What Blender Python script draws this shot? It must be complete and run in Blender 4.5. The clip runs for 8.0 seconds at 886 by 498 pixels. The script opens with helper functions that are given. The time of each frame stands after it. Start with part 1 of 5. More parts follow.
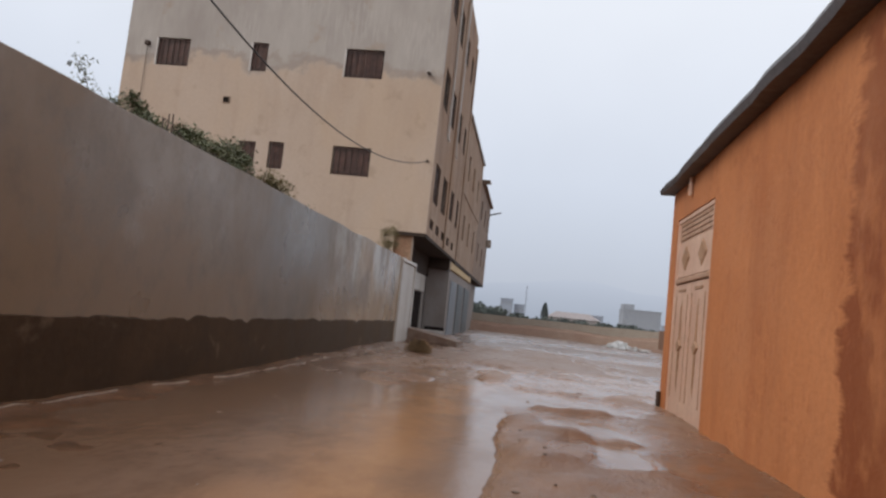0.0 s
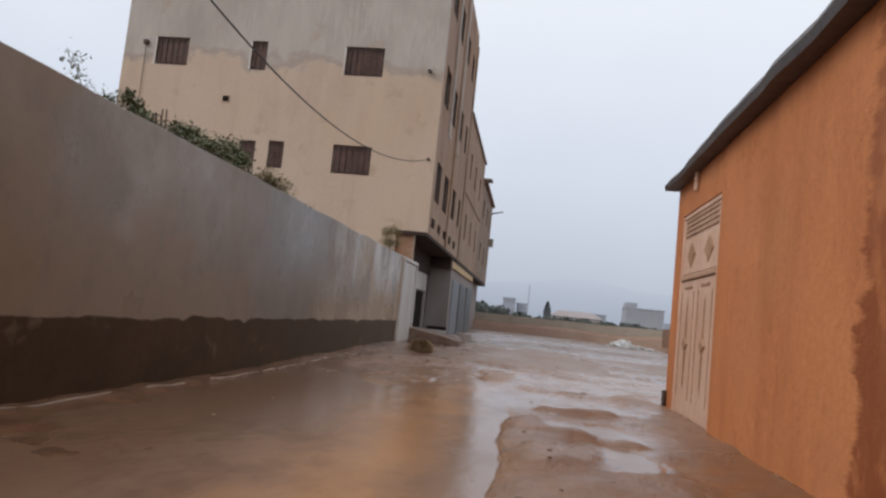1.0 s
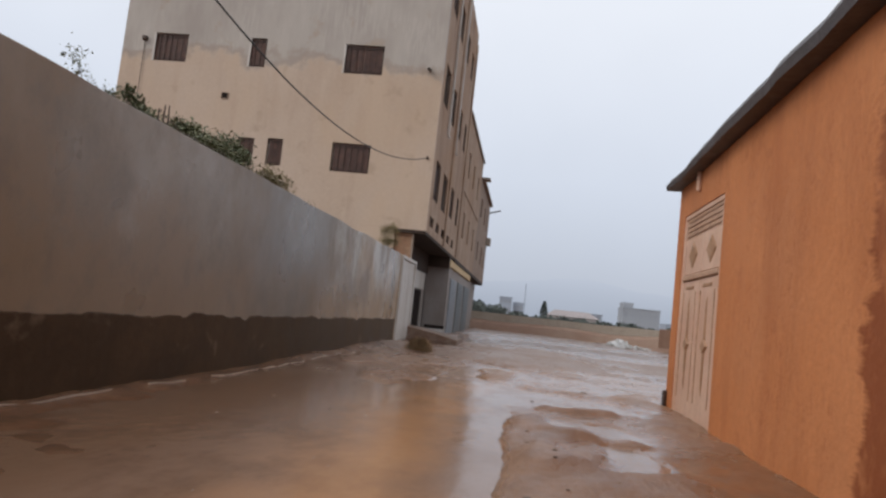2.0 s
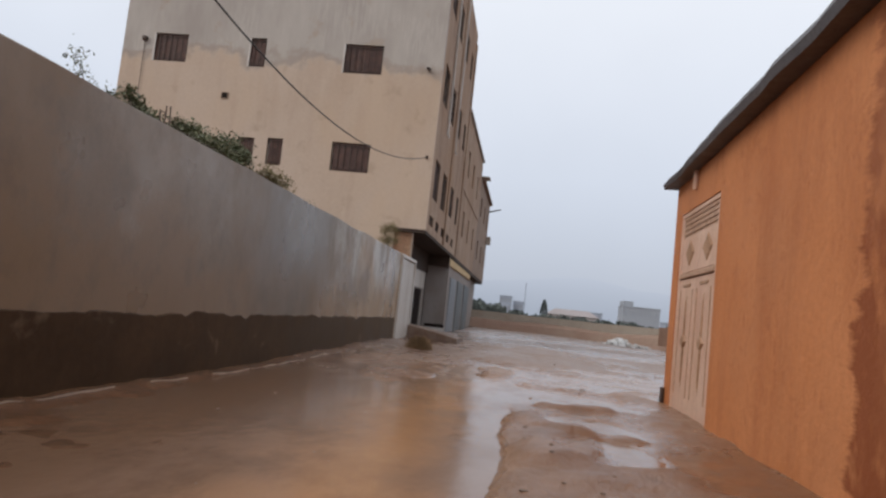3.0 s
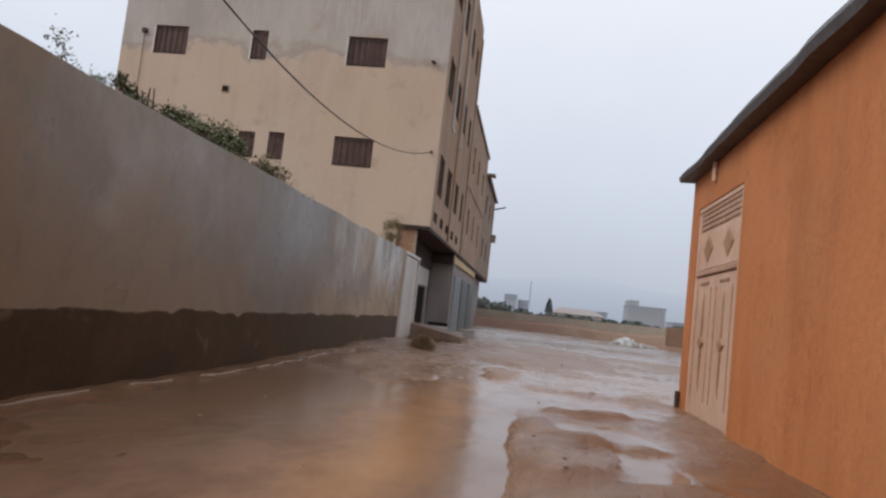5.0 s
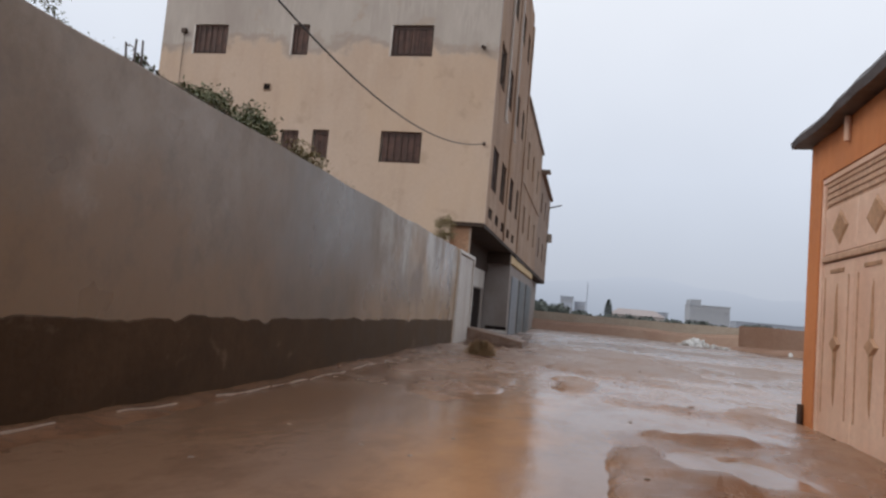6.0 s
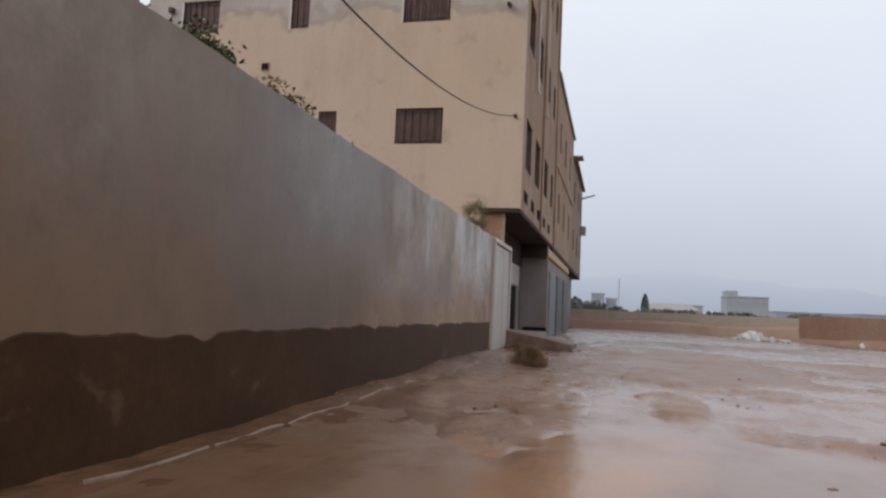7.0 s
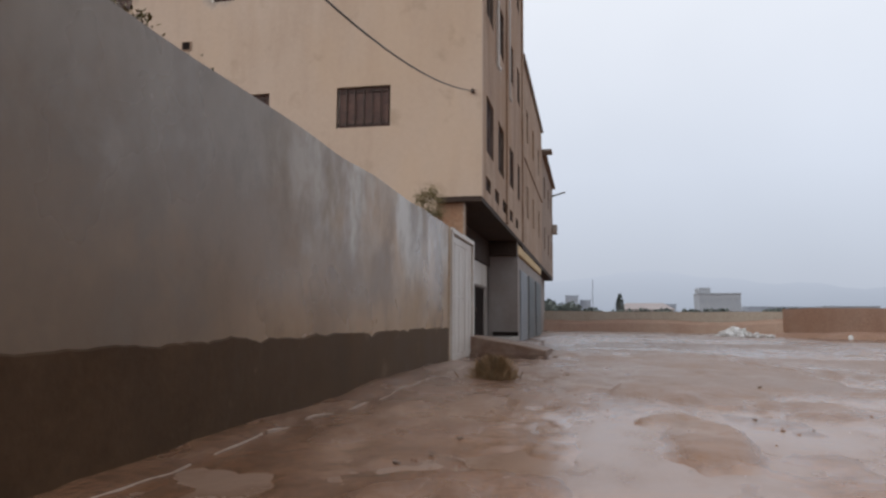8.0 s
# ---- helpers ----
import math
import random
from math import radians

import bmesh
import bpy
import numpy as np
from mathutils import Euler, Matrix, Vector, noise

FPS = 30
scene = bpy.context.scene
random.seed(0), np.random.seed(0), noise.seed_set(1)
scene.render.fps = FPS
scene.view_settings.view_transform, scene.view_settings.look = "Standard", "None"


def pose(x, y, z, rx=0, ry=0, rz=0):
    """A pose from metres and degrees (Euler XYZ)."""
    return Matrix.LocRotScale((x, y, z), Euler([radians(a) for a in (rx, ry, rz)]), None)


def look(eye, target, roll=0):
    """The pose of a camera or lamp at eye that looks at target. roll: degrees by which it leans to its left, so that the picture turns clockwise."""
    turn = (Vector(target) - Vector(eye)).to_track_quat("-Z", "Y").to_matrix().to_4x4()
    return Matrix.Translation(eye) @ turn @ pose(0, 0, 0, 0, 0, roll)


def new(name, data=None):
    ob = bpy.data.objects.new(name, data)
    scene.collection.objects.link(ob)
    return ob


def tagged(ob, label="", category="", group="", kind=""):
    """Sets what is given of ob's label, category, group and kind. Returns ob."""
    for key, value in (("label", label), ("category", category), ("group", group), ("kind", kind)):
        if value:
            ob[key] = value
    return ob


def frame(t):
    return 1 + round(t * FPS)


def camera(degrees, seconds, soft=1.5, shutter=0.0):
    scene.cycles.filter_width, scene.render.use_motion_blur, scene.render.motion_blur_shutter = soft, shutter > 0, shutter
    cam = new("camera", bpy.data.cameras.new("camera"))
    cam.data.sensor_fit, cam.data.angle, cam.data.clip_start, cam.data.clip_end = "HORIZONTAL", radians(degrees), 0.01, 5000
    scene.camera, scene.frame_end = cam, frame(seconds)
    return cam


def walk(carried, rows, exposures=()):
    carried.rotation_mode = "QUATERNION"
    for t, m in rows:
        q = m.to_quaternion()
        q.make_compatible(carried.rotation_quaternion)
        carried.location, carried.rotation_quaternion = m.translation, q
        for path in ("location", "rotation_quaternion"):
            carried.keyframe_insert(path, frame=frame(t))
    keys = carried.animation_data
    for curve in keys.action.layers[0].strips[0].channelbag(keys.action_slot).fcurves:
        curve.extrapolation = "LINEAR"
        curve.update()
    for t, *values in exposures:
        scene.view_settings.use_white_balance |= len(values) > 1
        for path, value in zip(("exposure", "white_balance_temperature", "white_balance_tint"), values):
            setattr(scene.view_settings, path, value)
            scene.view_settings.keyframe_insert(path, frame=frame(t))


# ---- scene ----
cam = camera(65.1, 8.0, soft=2.5)
PATH = [
    (0, (0.763, 0.22, 1.089), (0.512, 2.196, 1.273), 6.2),
    (0.5, (0.827, 0.379, 1.079), (0.564, 2.353, 1.266), 6.1),
    (1, (0.759, 0.406, 1.082), (0.502, 2.381, 1.264), 5.9),
    (1.5, (0.698, 0.437, 1.081), (0.445, 2.413, 1.261), 6.0),
    (2.8, (0.684, 0.353, 1.062), (0.442, 2.33, 1.24), 6.5),
    (3, (0.714, 0.339, 1.062), (0.467, 2.316, 1.239), 6.1),
    (3.5, (0.75, 0.324, 1.068), (0.5, 2.3, 1.249), 6.0),
    (4, (0.711, 0.297, 1.069), (0.465, 2.275, 1.241), 6.0),
    (4.2, (0.749, 0.338, 1.065), (0.501, 2.316, 1.234), 6.1),
    (5.3, (0.542, 1.275, 1.063), (0.278, 3.25, 1.237), 6.3),
    (5.5, (0.421, 1.608, 1.042), (0.144, 3.581, 1.219), 5.8),
    (6, (0.369, 2.43, 1.016), (-0.042, 4.38, 1.184), 5.1),
    (6.5, (-0.052, 3.976, 0.999), (-0.517, 5.914, 1.164), 4.1),
    (7, (-0.374, 5.393, 0.959), (-0.857, 7.326, 1.131), 2.7),
    (7.5, (-0.573, 6.653, 0.877), (-1.04, 8.588, 1.074), 0.5),
    (8, (-0.497, 7.932, 0.897), (-0.904, 9.88, 1.095), 0.4),
]
walk(cam, [(t, look(eye, target, roll)) for t, eye, target, roll in PATH])

# ---- world, light ----
world = bpy.data.worlds.new("overcast_sky")
scene.world = world
world.use_nodes = True
wn, wl = world.node_tree.nodes, world.node_tree.links
wn.clear()
w_out = wn.new("ShaderNodeOutputWorld")
w_bg = wn.new("ShaderNodeBackground")
w_sky = wn.new("ShaderNodeTexSky")
w_sky.sky_type = "NISHITA"
w_sky.sun_disc = False
w_sky.sun_elevation, w_sky.sun_rotation = radians(40), radians(-127)
w_sky.air_density, w_sky.dust_density = 1.0, 4.0
w_scale = wn.new("ShaderNodeVectorMath")
w_scale.operation = "SCALE"
w_scale.inputs["Scale"].default_value = 0.09
w_co = wn.new("ShaderNodeTexCoord")
w_sep = wn.new("ShaderNodeSeparateXYZ")
w_ramp = wn.new("ShaderNodeValToRGB")
for pos, col in ((0.0, (0.49, 0.54, 0.64)), (0.07, (0.57, 0.62, 0.725)), (0.2, (0.73, 0.785, 0.895)), (0.42, (0.90, 0.94, 1.02)), (1.0, (1.0, 1.02, 1.06))):
    el = w_ramp.color_ramp.elements.new(pos) if pos not in (0.0, 1.0) else w_ramp.color_ramp.elements[0 if pos == 0.0 else -1]
    el.position, el.color = pos, (*col, 1)
w_cloud = wn.new("ShaderNodeTexNoise")
w_cloud.inputs["Scale"].default_value, w_cloud.inputs["Detail"].default_value = 2.2, 4
w_cl = wn.new("ShaderNodeMapRange")
w_cl.inputs["To Min"].default_value, w_cl.inputs["To Max"].default_value = 0.9, 1.1
w_mul = wn.new("ShaderNodeVectorMath")
w_mul.operation = "SCALE"
w_mix = wn.new("ShaderNodeMix")
w_mix.data_type = "RGBA"
w_mix.inputs["Factor"].default_value = 0.9
wl.new(w_co.outputs["Generated"], w_sep.inputs[0])
wl.new(w_co.outputs["Generated"], w_cloud.inputs["Vector"])
wl.new(w_sep.outputs["Z"], w_ramp.inputs["Fac"])
wl.new(w_cloud.outputs["Fac"], w_cl.inputs["Value"])
wl.new(w_ramp.outputs["Color"], w_mul.inputs[0])
wl.new(w_cl.outputs["Result"], w_mul.inputs["Scale"])
wl.new(w_sky.outputs["Color"], w_scale.inputs[0])
wl.new(w_scale.outputs[0], w_mix.inputs["A"])
wl.new(w_mul.outputs[0], w_mix.inputs["B"])
wl.new(w_mix.outputs["Result"], w_bg.inputs["Color"])
wl.new(w_bg.outputs[0], w_out.inputs["Surface"])
w_bg.inputs["Strength"].default_value = 1.0

sun = new("sun", bpy.data.lights.new("sun", "SUN"))
sun.data.energy, sun.data.angle, sun.data.color = 1.1, radians(35), (1.0, 0.96, 0.9)
sun.matrix_world = look((-16, -8, 15), (0, 4, 0))

# ---- materials ----


def material(name, base, rough=0.8, spec=0.4, metal=0.0):
    m = bpy.data.materials.new(name)
    m.use_nodes = True
    b = m.node_tree.nodes["Principled BSDF"]
    b.inputs["Base Color"].default_value = (*base, 1)
    b.inputs["Roughness"].default_value = rough
    b.inputs["Specular IOR Level"].default_value = spec
    b.inputs["Metallic"].default_value = metal
    return m, m.node_tree.nodes, m.node_tree.links, b


def noise_node(n, l, scale, detail=5, rough=0.6, stretch=(1, 1, 1), offset=(0, 0, 0)):
    geo = n.new("ShaderNodeNewGeometry")
    mp = n.new("ShaderNodeMapping")
    mp.inputs["Scale"].default_value = stretch
    mp.inputs["Location"].default_value = offset
    t = n.new("ShaderNodeTexNoise")
    t.inputs["Scale"].default_value, t.inputs["Detail"].default_value, t.inputs["Roughness"].default_value = scale, detail, rough
    l.new(geo.outputs["Position"], mp.inputs["Vector"])
    l.new(mp.outputs["Vector"], t.inputs["Vector"])
    return t


def ranged(n, l, src, a, b, to0=0.0, to1=1.0):
    r = n.new("ShaderNodeMapRange")
    r.inputs["From Min"].default_value, r.inputs["From Max"].default_value = a, b
    r.inputs["To Min"].default_value, r.inputs["To Max"].default_value = to0, to1
    l.new(src, r.inputs["Value"])
    return r.outputs["Result"]


def blended(n, l, fac, a, b):
    mx = n.new("ShaderNodeMix")
    mx.data_type = "RGBA"
    if isinstance(fac, float):
        mx.inputs["Factor"].default_value = fac
    else:
        l.new(fac, mx.inputs["Factor"])
    for key, v in (("A", a), ("B", b)):
        if isinstance(v, tuple):
            mx.inputs[key].default_value = (*v, 1)
        else:
            l.new(v, mx.inputs[key])
    return mx.outputs["Result"]


def maths(n, l, op, a, b):
    mt = n.new("ShaderNodeMath")
    mt.operation = op
    for i, v in enumerate((a, b)):
        if isinstance(v, (int, float)):
            mt.inputs[i].default_value = v
        else:
            l.new(v, mt.inputs[i])
    return mt.outputs[0]


def bumped(n, l, b, heights, strength=0.4, dist=0.02):
    bp = n.new("ShaderNodeBump")
    bp.inputs["Strength"].default_value, bp.inputs["Distance"].default_value = strength, dist
    l.new(heights, bp.inputs["Height"])
    l.new(bp.outputs["Normal"], b.inputs["Normal"])
    return bp


def position(n, l):
    geo = n.new("ShaderNodeNewGeometry")
    sep = n.new("ShaderNodeSeparateXYZ")
    l.new(geo.outputs["Position"], sep.inputs[0])
    return sep.outputs


def worn(name, base, dark, light, rough=0.8, spec=0.35, big=0.6, fine=14.0, drips=0.5, bump=0.35, metal=0.0, fine_amt=0.35):
    """A weathered surface: broad patches, run-down streaks and fine grain."""
    m, n, l, b = material(name, base, rough, spec, metal)
    patch = noise_node(n, l, big, 6, 0.62)
    streak = noise_node(n, l, 1.0, 4, 0.55, (1.5, 1.5, 0.3))
    grain = noise_node(n, l, fine, 6, 0.7)
    c = blended(n, l, ranged(n, l, patch.outputs["Fac"], 0.42, 0.68), base, light)
    c = blended(n, l, maths(n, l, "MULTIPLY", ranged(n, l, streak.outputs["Fac"], 0.48, 0.78), drips), c, dark)
    g = ranged(n, l, grain.outputs["Fac"], 0.3, 0.75, 1 - fine_amt, 1 + fine_amt * 0.6)
    sc = n.new("ShaderNodeVectorMath")
    sc.operation = "SCALE"
    l.new(c, sc.inputs[0])
    l.new(g, sc.inputs["Scale"])
    l.new(sc.outputs[0], b.inputs["Base Color"])
    l.new(ranged(n, l, patch.outputs["Fac"], 0.3, 0.7, rough - 0.12, min(rough + 0.1, 1)), b.inputs["Roughness"])
    bumped(n, l, b, maths(n, l, "ADD", grain.outputs["Fac"], maths(n, l, "MULTIPLY", patch.outputs["Fac"], 2.0)), bump, 0.02)
    return m, n, l, b, sc.outputs[0]


def worn_simple(*a, **k):
    return worn(*a, **k)[0]


CEMENT, cn, cl, cb, cc = worn("grey_cement_render", (0.19, 0.134, 0.085), (0.13, 0.085, 0.047), (0.225, 0.172, 0.122), rough=0.42, spec=0.5, big=0.7, fine=18.0, drips=0.3, bump=0.07, fine_amt=0.12)
pz = position(cn, cl)
# brown blotches, ragged, more of them low down and towards the near end
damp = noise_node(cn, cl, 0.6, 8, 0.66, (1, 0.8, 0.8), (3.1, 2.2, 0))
low_brown = maths(cn, cl, "ADD", damp.outputs["Fac"], maths(cn, cl, "MULTIPLY", ranged(cn, cl, pz["Z"], 0.6, 2.3, 1.0, -1.0), 0.14))
low_brown = maths(cn, cl, "ADD", low_brown, maths(cn, cl, "MULTIPLY", ranged(cn, cl, pz["Y"], 8.5, 4.5), 0.1))
c2 = blended(cn, cl, maths(cn, cl, "MULTIPLY", ranged(cn, cl, low_brown, 0.47, 0.545), 0.8), cc, (0.2, 0.126, 0.066))
# paler upper part in soft clouds; the far end's paling stands for sky sheen
wash = noise_node(cn, cl, 0.65, 8, 0.66, (1.0, 0.8, 0.7), (0, 7.3, 0))
wash_sheen = maths(cn, cl, "ADD", wash.outputs["Fac"], ranged(cn, cl, pz["Z"], 0.8, 2.4, -0.12, 0.11))
wash_sheen = maths(cn, cl, "ADD", wash_sheen, ranged(cn, cl, pz["Y"], 11.0, 16.0, -0.07, 0.08))
c2 = blended(cn, cl, maths(cn, cl, "MULTIPLY", ranged(cn, cl, wash_sheen, 0.48, 0.58), 0.5), c2, (0.30, 0.255, 0.208))
# darker stretch, ragged at both ends
stretch_y = maths(cn, cl, "ADD", pz["Y"], ranged(cn, cl, wash.outputs["Fac"], 0.3, 0.7, -1.3, 1.3))
dark_stretch = maths(cn, cl, "MULTIPLY", ranged(cn, cl, stretch_y, 8.6, 10.4), ranged(cn, cl, stretch_y, 15.0, 12.0))
c2 = blended(cn, cl, maths(cn, cl, "MULTIPLY", dark_stretch, 0.55), c2, (0.085, 0.068, 0.052))
# tan lime showing at the far end, with grey runs from the top and brown ones between
far_y = maths(cn, cl, "ADD", pz["Y"], ranged(cn, cl, damp.outputs["Fac"], 0.3, 0.7, -1.6, 1.6))
tan_mask = maths(cn, cl, "MULTIPLY", ranged(cn, cl, far_y, 14.8, 16.6), ranged(cn, cl, pz["Z"], 2.7, 2.0, 0.4, 0.85))
c2 = blended(cn, cl, tan_mask, c2, (0.385, 0.255, 0.147))
low_z = maths(cn, cl, "ADD", pz["Z"], ranged(cn, cl, wash.outputs["Fac"], 0.3, 0.7, -0.45, 0.45))
low_tan = maths(cn, cl, "MULTIPLY", ranged(cn, cl, far_y, 11.0, 14.5), ranged(cn, cl, low_z, 1.9, 1.3, 0.0, 0.7))
c2 = blended(cn, cl, low_tan, c2, (0.305, 0.205, 0.12))
run = noise_node(cn, cl, 1.0, 4, 0.55, (1.0, 0.75, 0.42), (0, 3.9, 0))
runs = maths(cn, cl, "MULTIPLY", ranged(cn, cl, run.outputs["Fac"], 0.45, 0.54), ranged(cn, cl, maths(cn, cl, "ADD", pz["Z"], ranged(cn, cl, wash.outputs["Fac"], 0.3, 0.7, -0.5, 0.5)), 1.5, 2.05))
c2 = blended(cn, cl, maths(cn, cl, "MULTIPLY", runs, ranged(cn, cl, pz["Y"], 12.5, 15.5, 0.1, 0.85)), c2, (0.46, 0.43, 0.39))
brown = noise_node(cn, cl, 1.0, 5, 0.6, (1.0, 0.6, 0.5), (0, 11.7, 0))
c2 = blended(cn, cl, maths(cn, cl, "MULTIPLY", ranged(cn, cl, brown.outputs["Fac"], 0.49, 0.58), ranged(cn, cl, pz["Y"], 12.0, 16.0, 0.25, 0.8)), c2, (0.17, 0.105, 0.055))
stain = noise_node(cn, cl, 1.6, 6, 0.68, (1, 1, 0.8), (1.5, 0.4, 6))
c2 = blended(cn, cl, maths(cn, cl, "MULTIPLY", ranged(cn, cl, stain.outputs["Fac"], 0.55, 0.72), 0.4), c2, (0.12, 0.09, 0.066))
mottle = noise_node(cn, cl, 2.6, 6, 0.7, (1, 1, 0.75), (0, 5.7, 2))
c2 = blended(cn, cl, maths(cn, cl, "MULTIPLY", ranged(cn, cl, mottle.outputs["Fac"], 0.5, 0.66), 0.4), c2, (0.12, 0.08, 0.048))
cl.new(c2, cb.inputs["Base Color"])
# running water leaves glossy and dull stretches
film_n = noise_node(cn, cl, 0.8, 4, 0.55, (1, 0.8, 0.7), (0, 1.3, 7))
cl.new(ranged(cn, cl, film_n.outputs["Fac"], 0.36, 0.64, 0.24, 0.5), cb.inputs["Roughness"])

BAND, bn, bl, bb, bc = worn("dark_damp_plinth", (0.056, 0.031, 0.0145), (0.036, 0.019, 0.0085), (0.085, 0.05, 0.027), rough=0.75, spec=0.15, big=1.2, bump=0.25, fine_amt=0.15)
scab = noise_node(bn, bl, 1.9, 4, 0.6, (1, 0.8, 1), (0, 4.4, 0))
bpos = position(bn, bl)
bc = blended(bn, bl, ranged(bn, bl, maths(bn, bl, "ADD", bpos["Y"], ranged(bn, bl, scab.outputs["Fac"], 0.3, 0.7, -2.0, 2.0)), 9.0, 18.0, 0.0, 0.65), bc, (0.1, 0.066, 0.042))
bl.new(blended(bn, bl, maths(bn, bl, "MULTIPLY", ranged(bn, bl, scab.outputs["Fac"], 0.62, 0.7), 0.55), bc, (0.17, 0.115, 0.075)), bb.inputs["Base Color"])
EDGING = worn_simple("muddy_concrete_edging", (0.33, 0.242, 0.185), (0.21, 0.142, 0.098), (0.45, 0.365, 0.3), rough=0.5, big=2.5)
POSTMAT = worn_simple("pale_cement_post", (0.40, 0.30, 0.21), (0.27, 0.19, 0.125), (0.47, 0.385, 0.30), rough=0.7, big=0.9)

FACADE, fn, fl, fb, fc = worn("cream_render_with_raw_cement_top", (0.50, 0.385, 0.298), (0.41, 0.30, 0.218), (0.53, 0.42, 0.337), rough=0.85, spec=0.25, big=0.35, fine=8.0, drips=0.6, bump=0.08, fine_amt=0.06)
fp = position(fn, fl)
edge = noise_node(fn, fl, 0.7, 5, 0.65)
level = maths(fn, fl, "ADD", fp["Z"], ranged(fn, fl, edge.outputs["Fac"], 0.3, 0.7, -0.45, 0.45))
raw = noise_node(fn, fl, 0.8, 6, 0.6, (1.0, 1.0, 0.35), (5, 0, 2))
rawc = blended(fn, fl, ranged(fn, fl, raw.outputs["Fac"], 0.35, 0.7), (0.36, 0.315, 0.28), (0.47, 0.425, 0.38))
comb = noise_node(fn, fl, 1.0, 3, 0.6, (9.0, 1.0, 0.9), (1, 0, 3))
comb_at = noise_node(fn, fl, 0.55, 3, 0.5, (1, 1, 1), (3, 0, 8))
combed = maths(fn, fl, "MULTIPLY", ranged(fn, fl, comb.outputs["Fac"], 0.48, 0.56), ranged(fn, fl, comb_at.outputs["Fac"], 0.48, 0.6, 0.05, 0.4))
rawc = blended(fn, fl, combed, rawc, (0.52, 0.475, 0.43))
warm = noise_node(fn, fl, 0.4, 4, 0.6, (1, 1, 0.5), (12, 0, 6))
fc = blended(fn, fl, maths(fn, fl, "MULTIPLY", ranged(fn, fl, warm.outputs["Fac"], 0.45, 0.65), 0.4), fc, (0.53, 0.385, 0.265))
c3 = blended(fn, fl, ranged(fn, fl, level, 9.25, 9.8), fc, rawc)
joint = maths(fn, fl, "MULTIPLY", ranged(fn, fl, level, 9.35, 9.52), ranged(fn, fl, level, 9.8, 9.62))
c3 = blended(fn, fl, maths(fn, fl, "MULTIPLY", joint, 0.4), c3, (0.24, 0.20, 0.17))
blot = noise_node(fn, fl, 1.1, 4, 0.55, (1, 1, 1), (9, 4, 1))
c3 = blended(fn, fl, maths(fn, fl, "MULTIPLY", ranged(fn, fl, blot.outputs["Fac"], 0.6, 0.7), 0.5), c3, (0.36, 0.27, 0.19))
fl.new(c3, fb.inputs["Base Color"])

SIDE, sn, sl, sb, sc_ = worn("brown_street_side_render", (0.385, 0.268, 0.192), (0.24, 0.145, 0.096), (0.46, 0.345, 0.26), rough=0.85, spec=0.25, big=0.5, drips=0.9, bump=0.35)
side_a = noise_node(sn, sl, 0.45, 6, 0.65, (1, 0.8, 0.6), (2, 8, 3))
side_b_ = noise_node(sn, sl, 0.9, 6, 0.68, (1, 0.9, 0.5), (7, 1, 5))
s2 = blended(sn, sl, maths(sn, sl, "MULTIPLY", ranged(sn, sl, side_a.outputs["Fac"], 0.5, 0.62), 0.7), sc_, (0.32, 0.2, 0.125))
s2 = blended(sn, sl, maths(sn, sl, "MULTIPLY", ranged(sn, sl, side_b_.outputs["Fac"], 0.55, 0.66), 0.6), s2, (0.19, 0.115, 0.072))
sl.new(s2, sb.inputs["Base Color"])
DARKSIDE = worn_simple("dark_rain_stained_render", (0.27, 0.185, 0.135), (0.15, 0.095, 0.065), (0.34, 0.25, 0.19), rough=0.8, big=0.5, drips=0.9, bump=0.3)
BRICKY = worn_simple("raw_brick_pier", (0.34, 0.185, 0.11), (0.22, 0.105, 0.06), (0.4, 0.265, 0.175), rough=0.9, big=1.6, bump=0.5)
RAMPMAT = worn_simple("muddy_broken_concrete", (0.165, 0.096, 0.063), (0.095, 0.056, 0.037), (0.25, 0.18, 0.14), rough=0.55, big=1.6, bump=0.5)
CONC = worn_simple("wet_concrete", (0.33, 0.29, 0.255), (0.2, 0.165, 0.14), (0.42, 0.385, 0.35), rough=0.6, big=1.0)
GREYWALL = worn_simple("grey_porch_render", (0.265, 0.225, 0.205), (0.17, 0.128, 0.102), (0.32, 0.285, 0.265), rough=0.8, big=0.8, fine_amt=0.1)
# near black, so that the shade under the overhangs lies in the colour
SOFFIT_SHADE = worn_simple("shade_dark_soffit", (0.045, 0.029, 0.022), (0.028, 0.018, 0.014), (0.075, 0.05, 0.038), rough=0.9, big=1.0)
YELLOW = worn_simple("ochre_fascia", (0.58, 0.41, 0.21), (0.38, 0.25, 0.13), (0.64, 0.5, 0.3), rough=0.75, big=1.2)
BLUEGREY = worn_simple("blue_grey_shutter_paint", (0.185, 0.198, 0.215), (0.11, 0.105, 0.105), (0.26, 0.28, 0.305), rough=0.45, big=1.0, metal=0.15)
DARKSHUT = worn_simple("dark_grey_green_shutter_paint", (0.095, 0.105, 0.108), (0.05, 0.05, 0.05), (0.15, 0.163, 0.17), rough=0.5, big=1.0, metal=0.1)
DARKDOOR = worn_simple("dark_iron_door_paint", (0.022, 0.016, 0.014), (0.014, 0.01, 0.009), (0.035, 0.026, 0.023), rough=0.9, spec=0.05, big=2.0)
WHITEPAINT = worn_simple("weathered_white_paint", (0.53, 0.485, 0.44), (0.34, 0.26, 0.195), (0.6, 0.565, 0.525), rough=0.45, big=1.2, drips=0.6, bump=0.12, fine_amt=0.12)

